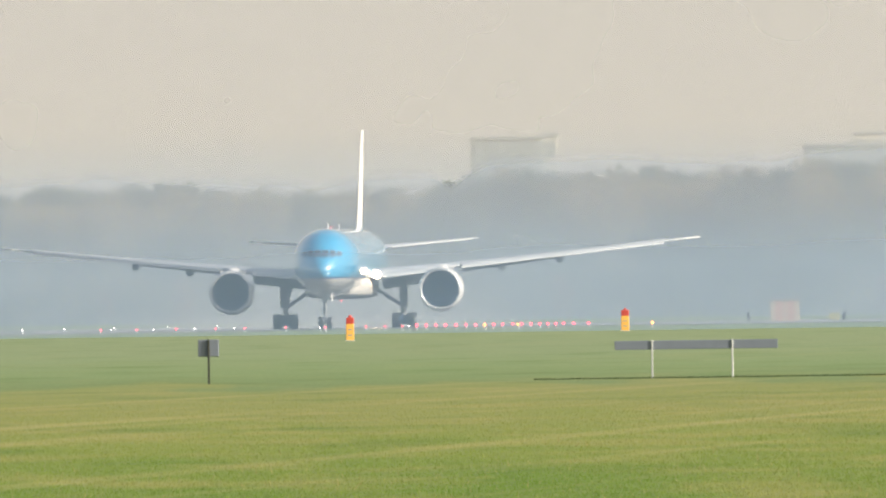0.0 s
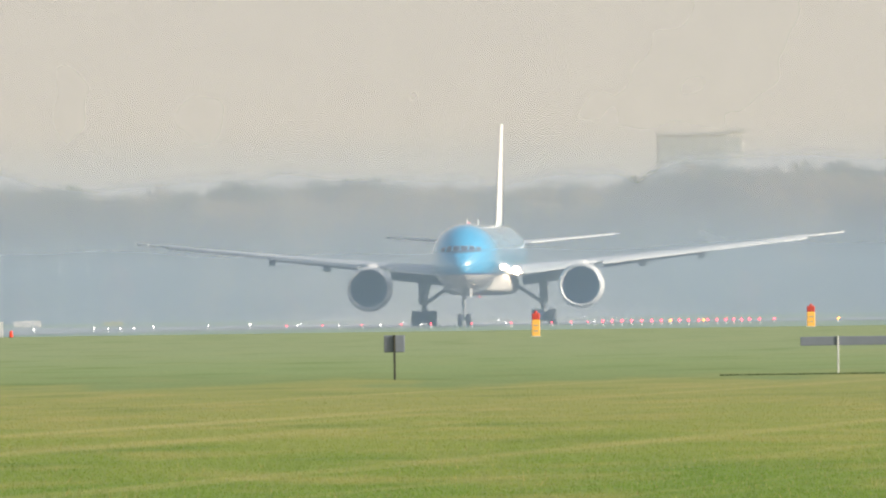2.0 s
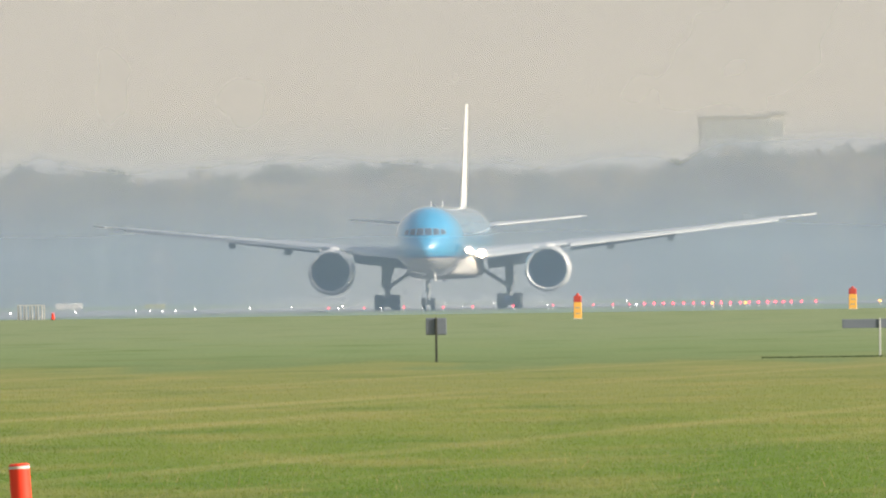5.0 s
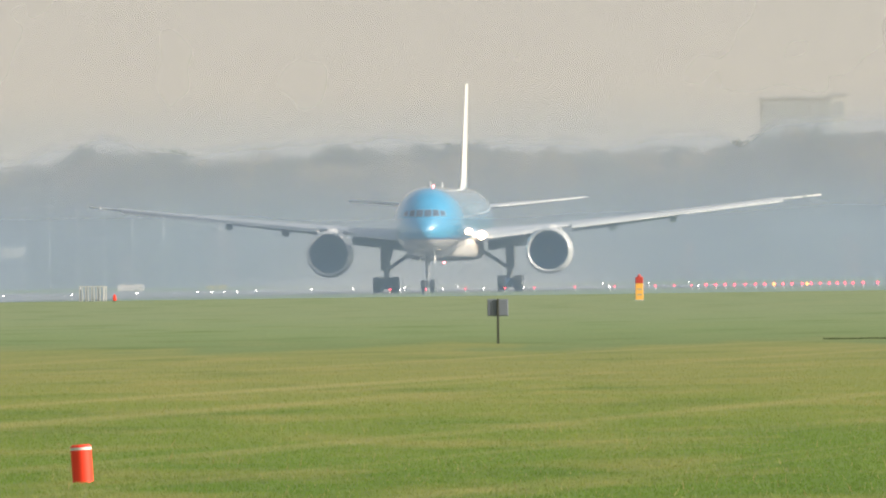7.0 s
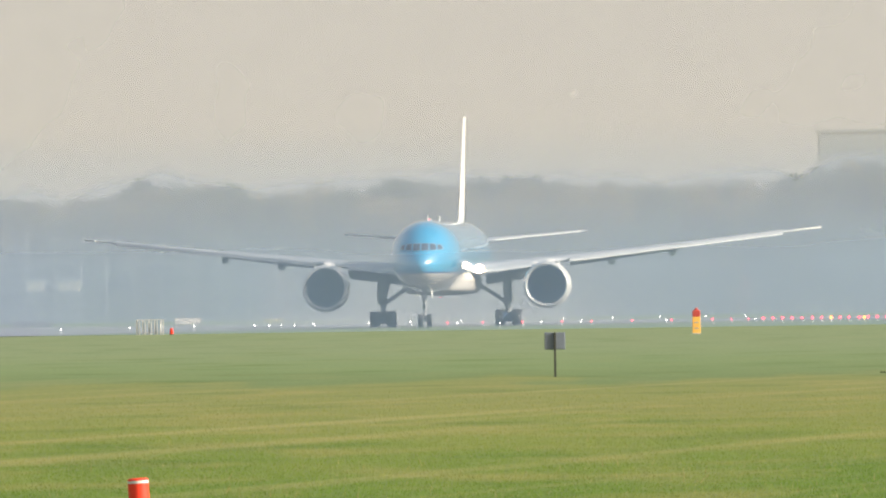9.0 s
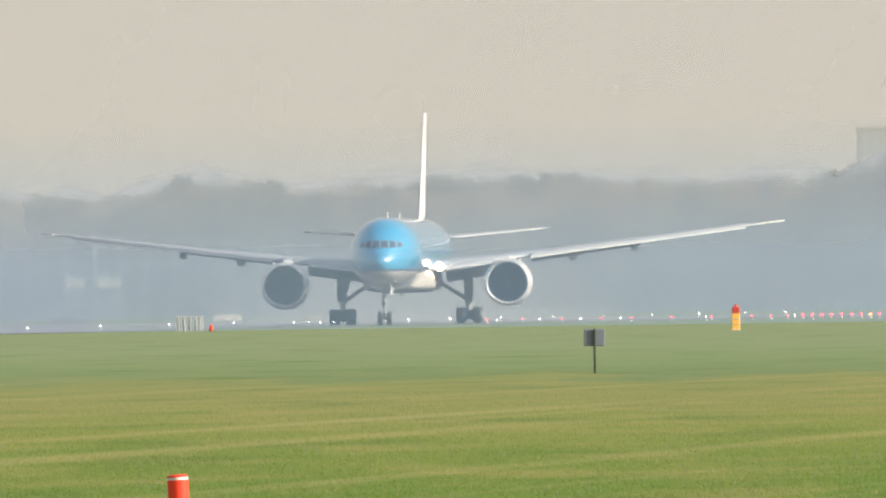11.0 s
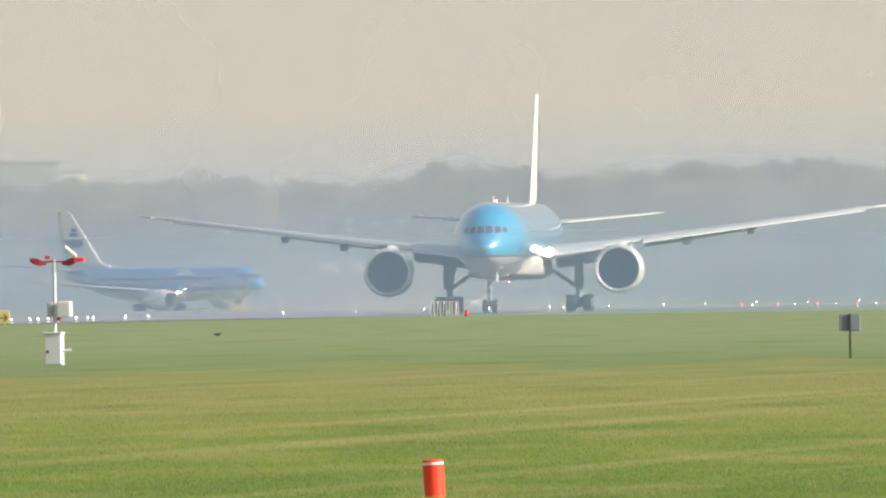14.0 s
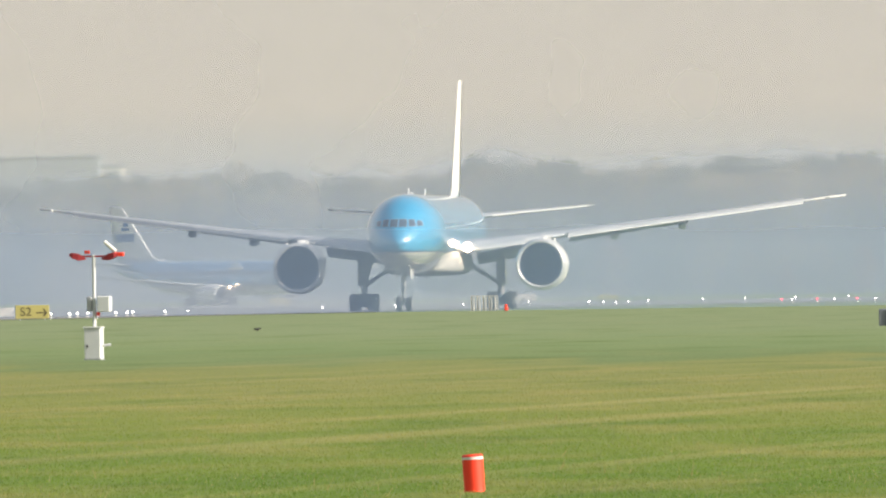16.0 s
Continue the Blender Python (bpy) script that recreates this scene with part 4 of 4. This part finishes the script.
LIGHTS = []
W = [-1467, -1434, -1420, -1402, -1385, -1352, -1332, -1322, -1265, -1225, -986, -857, -736, -621, -514, -409, -312, -238, -148, -55, 34, 120, 203, 285, 356]
for o in W:
    LIGHTS.append(("w", o, 1640 + (o + 1467) * 0.36))
for o in (-489, -467, -444, -155, -80, -7, 64, 215, 268, 330, 372):
    LIGHTS.append(("w2", o, 1945))
for o in (-173, -110, -40, 30, 82, 154, 224, 262, 296, 330, 360):
    LIGHTS.append(("r2", o, 1928))
for o in (386, 403, 420, 437, 455, 473, 490, 507, 522, 538, 556, 572, 588, 604, 618, 632, 646, 664, 690):
    LIGHTS.append(("r", o, 1935))
for o in (506, 565, 803):
    LIGHTS.append(("o", o, 1900))
protos = {"w": build_light(M_LAMPW, 0.056, "lit white runway edge light on a short stem", "white runway lights"),
          "w2": build_light(M_LAMPW, 0.045, "lit white approach light far down the runway", "white runway lights"),
          "r": build_light(M_LAMPR, 0.115, "lit red runway end light on a short stem", "red runway lights"),
          "r2": build_light(M_LAMPR, 0.075, "lit red light far down the runway", "red runway lights"),
          "o": build_light(M_LAMPO, 0.12, "lit amber taxiway light on a short stem", "amber lights")}
used = set()
for key, o, d in LIGHTS:
    if key in used:
        copy_thing(protos[key], spot(o, d, 0.03))
    else:
        protos[key].matrix_basis = spot(o, d, 0.03)
        used.add(key)


# ---------------------------------------------------------------- woods
def make_tree(seed, leaf, slim=1.0, leaves=290):
    """A tree one metre tall in all: tapered trunk, limbs, and a crown of many small leaf clumps."""
    rnd = random.Random(seed)
    t = thing("tree", "tall broadleaf tree in a hazy wood", "tree", pose(0, 0, 0), "trees of the wood")
    geos = [tube((0, 0, -0.02), (0, 0, 0.35), 0.028, 0.018, 8), tube((0, 0, 0.35), (0.01, 0, 0.75), 0.018, 0.006, 8)]
    tips = []
    for i in range(11):
        a = rnd.uniform(0, 6.28)
        z = rnd.uniform(0.22, 0.62)
        r = rnd.uniform(0.16, 0.34) * slim
        tip = (r * math.cos(a), r * math.sin(a), z + rnd.uniform(0.12, 0.26))
        geos.append(tube((0, 0, z), tip, 0.011, 0.003, 6))
        tips.append(tip)
    part("trunk", joined(*geos), M_BARK, t)
    blobs = [(*p, rnd.uniform(0.10, 0.17)) for p in tips] + [(rnd.uniform(-0.1, 0.1), rnd.uniform(-0.1, 0.1), rnd.uniform(0.55, 0.86), rnd.uniform(0.10, 0.15)) for _ in range(7)]
    blobs += [(rnd.uniform(-0.28, 0.28) * slim, rnd.uniform(-0.25, 0.25), rnd.uniform(0.12, 0.35), rnd.uniform(0.10, 0.16)) for _ in range(6)]
    v, q = [], []
    for x, y, z, r in blobs:
        for _ in range(leaves):
            d = Vector((rnd.gauss(0, 1), rnd.gauss(0, 1), rnd.gauss(0, 1))).normalized() * r * rnd.uniform(0.55, 1.08)
            c = Vector((x, y, z)) + d
            if c.z > 0.99:
                c.z = 0.99 - rnd.uniform(0, 0.04)
            u = Vector((rnd.uniform(-1, 1), rnd.uniform(-1, 1), rnd.uniform(-1, 1))).normalized() * rnd.uniform(0.008, 0.017)
            w = u.orthogonal().normalized() * rnd.uniform(0.007, 0.014)
            k = len(v)
            v += [c - u, c + w, c + u * 1.1, c - w]
            q.append((k, k + 1, k + 2, k + 3))
    me = mesh_of("crown", v, q, leaf)
    cr = new("crown", me)
    cr.parent = t
    return t


def build_woods():
    rnd = random.Random(7)
    protos = [make_tree(s, l, w) for s, l, w in ((1, M_LEAF, 1.0), (2, M_LEAF2, 1.1), (3, M_LEAF, 0.9), (4, M_LEAF2, 1.0), (5, M_LEAF, 1.15), (6, M_LEAF2, 1.0), (8, M_LEAF, 1.0))]
    rust = make_tree(9, M_RUST, 0.9)
    rust["label"] = "russet autumn tree before the hazy wood"
    first = set()
    for row, (d, drop) in enumerate(((2790, 0.93), (2850, 1.0), (2920, 0.97))):
        off = -1950 + row * 23
        while off < 1750:
            h = profile(off) * drop * rnd.uniform(0.93, 1.04) / FOCAL * d + 2.5
            p = protos[rnd.randrange(len(protos))]
            m = spot(off, d + rnd.uniform(-18, 18), 0, rnd.uniform(0, 360)) @ Matrix.Scale(1, 4)
            if p in first:
                o = copy_thing(p, m)
            else:
                o = p
                o.matrix_basis = m
                first.add(p)
            o.scale = (h * rnd.uniform(0.75, 0.95), h * 0.85, h)
            off += rnd.uniform(38, 62)
    # undergrowth that closes the foot of the wood
    shrub = make_tree(21, M_LEAF, 1.5, 110)
    tagged(shrub, "dense low shrub at the foot of the hazy wood", "shrub", "shrubs of the wood")
    shrub.name = "shrub"
    off, once = -1950, False
    while off < 1750:
        o = copy_thing(shrub, pose(0, 0, 0)) if once else shrub
        once = True
        o.matrix_basis = spot(off, 2780 + rnd.uniform(-4, 4), -1.0, rnd.uniform(0, 360))
        h = rnd.uniform(75, 115) / FOCAL * 2780
        o.scale = (h * 1.5, h * 1.2, h)
        off += rnd.uniform(38, 58)
    m = [(640, 2758, 80), (-165, 2758, 55), (-30, 2758, 85), (350, 2758, 70), (-640, 2758, 60), (-470, 2758, 110), (1215, 2758, 70), (-1150, 2758, 60)]
    for i, (off, d, px) in enumerate(m):
        o = rust if i == 0 else copy_thing(rust, pose(0, 0, 0))
        o.matrix_basis = spot(off, d, 0, 60 * i)
        h = px / FOCAL * d
        o.scale = (h * 0.8, h * 0.8, h)


build_woods()


# ---------------------------------------------------------------- far buildings
def build_block(name, label, off0, off1, top, d, wall, rows, cols, depth=14.0):
    s = thing(name, label, "building", spot((off0 + off1) / 2, d))
    w, h = span(off1 - off0, d) / 2, span(top, d) + 2.5
    part("wall", box(-w, w, 0, depth, -0.5, h, 0.1), wall, s)
    part("roof", box(-w - 0.2, w + 0.2, -0.2, depth + 0.2, h + 0.004, h + 0.5, 0.05), M_CONCRETE, s)
    cw, ch = 2 * w / cols, h / rows
    pane = mesh_of("window", *box(-cw * 0.32, cw * 0.32, -0.06, 0.05, -ch * 0.25, ch * 0.25), M_WINDOW)
    for i in range(cols):
        for j in range(rows):
            o = new("window", pane)
            o.parent = s
            o.location = (-w + cw * (i + 0.5), 0, ch * (j + 0.55))
    return s


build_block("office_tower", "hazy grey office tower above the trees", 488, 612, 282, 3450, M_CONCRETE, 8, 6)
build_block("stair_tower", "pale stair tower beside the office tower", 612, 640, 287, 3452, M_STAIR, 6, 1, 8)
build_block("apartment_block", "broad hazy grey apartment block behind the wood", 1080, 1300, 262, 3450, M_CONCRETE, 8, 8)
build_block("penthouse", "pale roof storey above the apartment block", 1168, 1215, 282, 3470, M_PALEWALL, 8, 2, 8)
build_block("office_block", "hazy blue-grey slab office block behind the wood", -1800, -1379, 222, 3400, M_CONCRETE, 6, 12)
build_block("annex", "pale striped annex beside the slab block", -1378, -1335, 205, 3410, M_PALEWALL, 6, 1, 8)
def build_hangar(off0, off1):
    d = 2765
    s = thing("hangar", "low hangar with a pale upper wall before the wood", "building", spot((off0 + off1) / 2, d))
    w = span(off1 - off0, d) / 2
    part("lower_wall", box(-w, w, 0, 9, -0.2, 3.9, 0.05), M_TIMBER, s)
    part("upper_wall", box(-w, w, -0.05, 9, 3.904, 5.3, 0.05), M_CLADDING, s, "pale metal cladding")
    part("roof", box(-w - 0.2, w + 0.2, -0.2, 9.2, 5.304, 5.5, 0.03), M_CONCRETE, s)
    part("door", box(-w * 0.5, w * 0.5, -0.06, -0.005, 0, 3.4), M_TIMBER, s)


build_hangar(-919, -886)
build_hangar(-862, -824)
build_block("greenhouse", "long low pale shed far beyond the grass", 940, 1240, 14, 2776, M_GREYBOARD, 1, 14, 9)


def build_mast(off, d, px):
    s = thing("light_mast", "thin pale lamp mast before the wood", "mast", spot(off, d), "lamp masts")
    h = span(px, d)
    part("pole", tube((0, 0, -0.1), (0, 0, h), 0.09, 0.07, 8), M_GREYBOARD, s)
    part("lamp_head", box(-0.5, 0.5, -0.2, 0.2, h, h + 0.25, 0.05), M_GALV, s)


for off, px in ((-916, 150), (-866, 140), (-820, 135), (-775, 138), (-725, 130), (-678, 128), (-628, 126), (-573, 130), (-523, 120), (-473, 120)):
    build_mast(off, 2756, px * 1.05)


def build_board(label, off, d, w, h, face, cells=2):
    k = d / FOCAL
    s = thing("guidance_sign", label, "sign", spot(off, d), "low airfield boards")
    for i in range(cells):
        x0, x1 = (-0.5 + i / cells) * w * k, (-0.5 + (i + 1) / cells) * w * k
        part("face", box(x0 + 0.01, x1 - 0.01, -0.1, 0.1, 0.12, h * k, 0.02), face, s)
        part("leg", box((x0 + x1) / 2 - 0.05, (x0 + x1) / 2 + 0.05, -0.05, 0.05, -0.05, 0.125), M_GALV, s)


build_board("low dark grey board beyond the runway", -925, 2330, 38, 12, M_VAN, 3)
build_board("low dark grey board beyond the runway", -888, 2335, 34, 10, M_VAN, 2)
build_board("low white board beyond the runway", -632, 2330, 48, 13, M_PALEWALL, 3)
build_board("low pale yellow board beyond the runway", -480, 2360, 36, 9, M_YELLOW2, 2)
build_board("low yellow board beside the taxiway", -1061, 2190, 38, 14, M_YELLOW2, 2)


def build_striped_shed():
    d = 2190
    k = d / FOCAL
    s = thing("equipment_shed", "red and white striped equipment shed in the grass", "shed", spot(1038, d))
    for i in range(5):
        part("wall_panel", box((-26 + i * 10.4) * k, (-26 + (i + 1) * 10.4) * k - 0.01, 0, 2.0, 0, 38 * k, 0.02), M_FADED if i % 2 else M_CLADDING, s)
    part("roof", box(-27 * k, 27 * k, -0.1, 2.1, 38 * k + 0.003, 40 * k), M_GALV, s)
    for off, w, h, m, n in ((973, 5, 16, M_BLACK, "post"), (1143, 6, 16, M_BLACK, "post"), (1125, 18, 14, M_YELLOW2, "cabinet")):
        t = thing("field_" + n, "small dark post in the far grass" if n == "post" else "small yellow cabinet in the far grass", n, spot(off, d))
        part("body", box(-w * k / 2, w * k / 2, -0.2, 0.2, 0, h * k, 0.04), m, t)
        part("top", box(-w * k / 2 - 0.03, w * k / 2 + 0.03, -0.23, 0.23, h * k + 0.002, h * k + 0.08, 0.02), M_GREYBOX, t)


build_striped_shed()


# ---------------------------------------------------------------- grass blades
def build_blades(name, label, count, x0, x1, y0, y1, h0, h1, material, seed, width=0.01):
    r = np.random.RandomState(seed)
    y = y0 + (y1 - y0) * (1 - np.sqrt(1 - r.rand(count)))
    x = (x0 + (x1 - x0) * r.rand(count)) * y / y0
    h = h0 + (h1 - h0) * r.rand(count) ** 2
    a = r.rand(count) * 6.283
    lean = h * (0.2 + 0.6 * r.rand(count))
    b = r.rand(count) * 6.283
    v = np.zeros((count * 3, 3))
    dx, dy = np.cos(a) * width, np.sin(a) * width
    v[0::3] = np.stack([x - dx, y - dy, np.full(count, -0.005)], 1)
    v[1::3] = np.stack([x + dx, y + dy, np.full(count, -0.005)], 1)
    v[2::3] = np.stack([x + np.cos(b) * lean, y + np.sin(b) * lean, h], 1)
    me = bpy.data.meshes.new(name)
    me.vertices.add(count * 3)
    me.vertices.foreach_set("co", v.ravel())
    me.loops.add(count * 3)
    me.loops.foreach_set("vertex_index", np.arange(count * 3, dtype=np.int32))
    me.polygons.add(count)
    me.polygons.foreach_set("loop_start", np.arange(0, count * 3, 3, dtype=np.int32))
    me.update()
    me.materials.append(material)
    tagged(new(name, me), label, "grass", kind="stuff")


build_blades("grass", "short green grass blades of the near field", 480000, -9.3, 7.6, 226, 640, 0.012, 0.046, M_BLADE, 3, 0.006)
build_blades("dry_grass", "scattered dry straw blades in the field", 5000, -9.3, 7.6, 225, 520, 0.02, 0.055, M_DRYBLADE, 4, 0.008)
build_blades("tall_grass", "few taller grass stalks in the field", 300, -9.3, 7.6, 226, 520, 0.07, 0.18, M_DRYBLADE, 5, 0.010)


build_blades("rank_grass", "dark line of rank grass along a shallow ditch", 5000, 10.0, 25.0, 695.5, 697.0, 0.02, 0.06, M_RANK, 6, 0.02)


# ---------------------------------------------------------------- movement
def motions():
    # seconds, nose place across and along the field
    roll = [(0.0, 10.28, 2048.0), (0.5, 9.23, 2042.0), (1.0, 8.23, 2035.5), (1.5, 7.03, 2029.0), (2.0, 5.95, 2022.0), (2.5, 4.91, 2015.0),
            (3.0, 3.74, 2007.5), (3.5, 2.57, 2000.0), (4.0, 1.37, 1992.5), (6.5, -4.93, 1957.0), (7.0, -6.34, 1951.0), (7.5, -7.26, 1946.0),
            (8.0, -8.46, 1942.0), (8.5, -9.96, 1938.5), (9.0, -11.44, 1935.0), (11.5, -20.15, 1914.0), (12.0, -22.24, 1908.0),
            (12.5, -24.04, 1899.0), (13.0, -26.09, 1902.8), (13.5, -28.02, 1879.0), (14.0, -29.91, 1855.8), (14.5, -31.94, 1833.1),
            (15.0, -33.86, 1808.0), (15.5, -36.00, 1783.6), (16.0, -38.21, 1759.9)]
    def heading(t):
        return 3.35 if t < 8 else 3.35 + (t - 8) * 0.03 if t < 12.5 else 3.48 + (t - 12.5) * 0.23

    walk(airliner, [(t, pose(x, y, 0.03, 0, -0.2, -heading(t) - math.degrees(x / y))) for t, x, y in roll])
    # the wings bend up as the roll gathers speed
    sag = [(0.0, 1.35), (4.0, 1.25), (9.0, 1.0), (11.5, 0.2), (13.5, 0.0), (16.0, 0.0)]
    for side, wing in AIRLINER_WINGS:
        root = Vector((3.0 * side, 0, 4.55))
        walk(wing, [(t, Matrix.Translation(root) @ Matrix.Rotation(radians(a * side), 4, "Y") @ Matrix.Translation(-root)) for t, a in sag])
    # one turn of the beacons takes 2.367 s; they face forward at 14.0 s
    for barrel, y, z in BEACONS:
        walk(barrel, [(k * 0.5, pose(0.1, y, z, 0, 0, (k * 0.5 - 14.0) / 2.367 * 360)) for k in range(33)])
    drift = [(0.0, 250), (4.0, 60), (7.0, -60), (9.0, -160), (11.5, -360), (12.5, -500), (13.5, -700), (14.5, -980), (16.0, -1230)]
    walk(exhaust[0], [(t, spot(o, 2140)) for t, o in drift])
    trail = [(0.0, 223), (4.0, 50), (7.0, -110), (9.0, -220), (11.5, -320), (12.5, -470), (13.5, -590), (14.5, -680), (16.0, -836)]
    walk(exhaust[1], [(t, spot(o, 2136)) for t, o in trail])
    taxi = [(0.0, -1190), (11.5, -1050), (12.5, -1039), (13.0, -1031), (14.5, -1014), (16.0, -997)]
    walk(jetliner, [(t, spot(o, 2550, -0.47, 39)) for t, o in taxi])


motions()
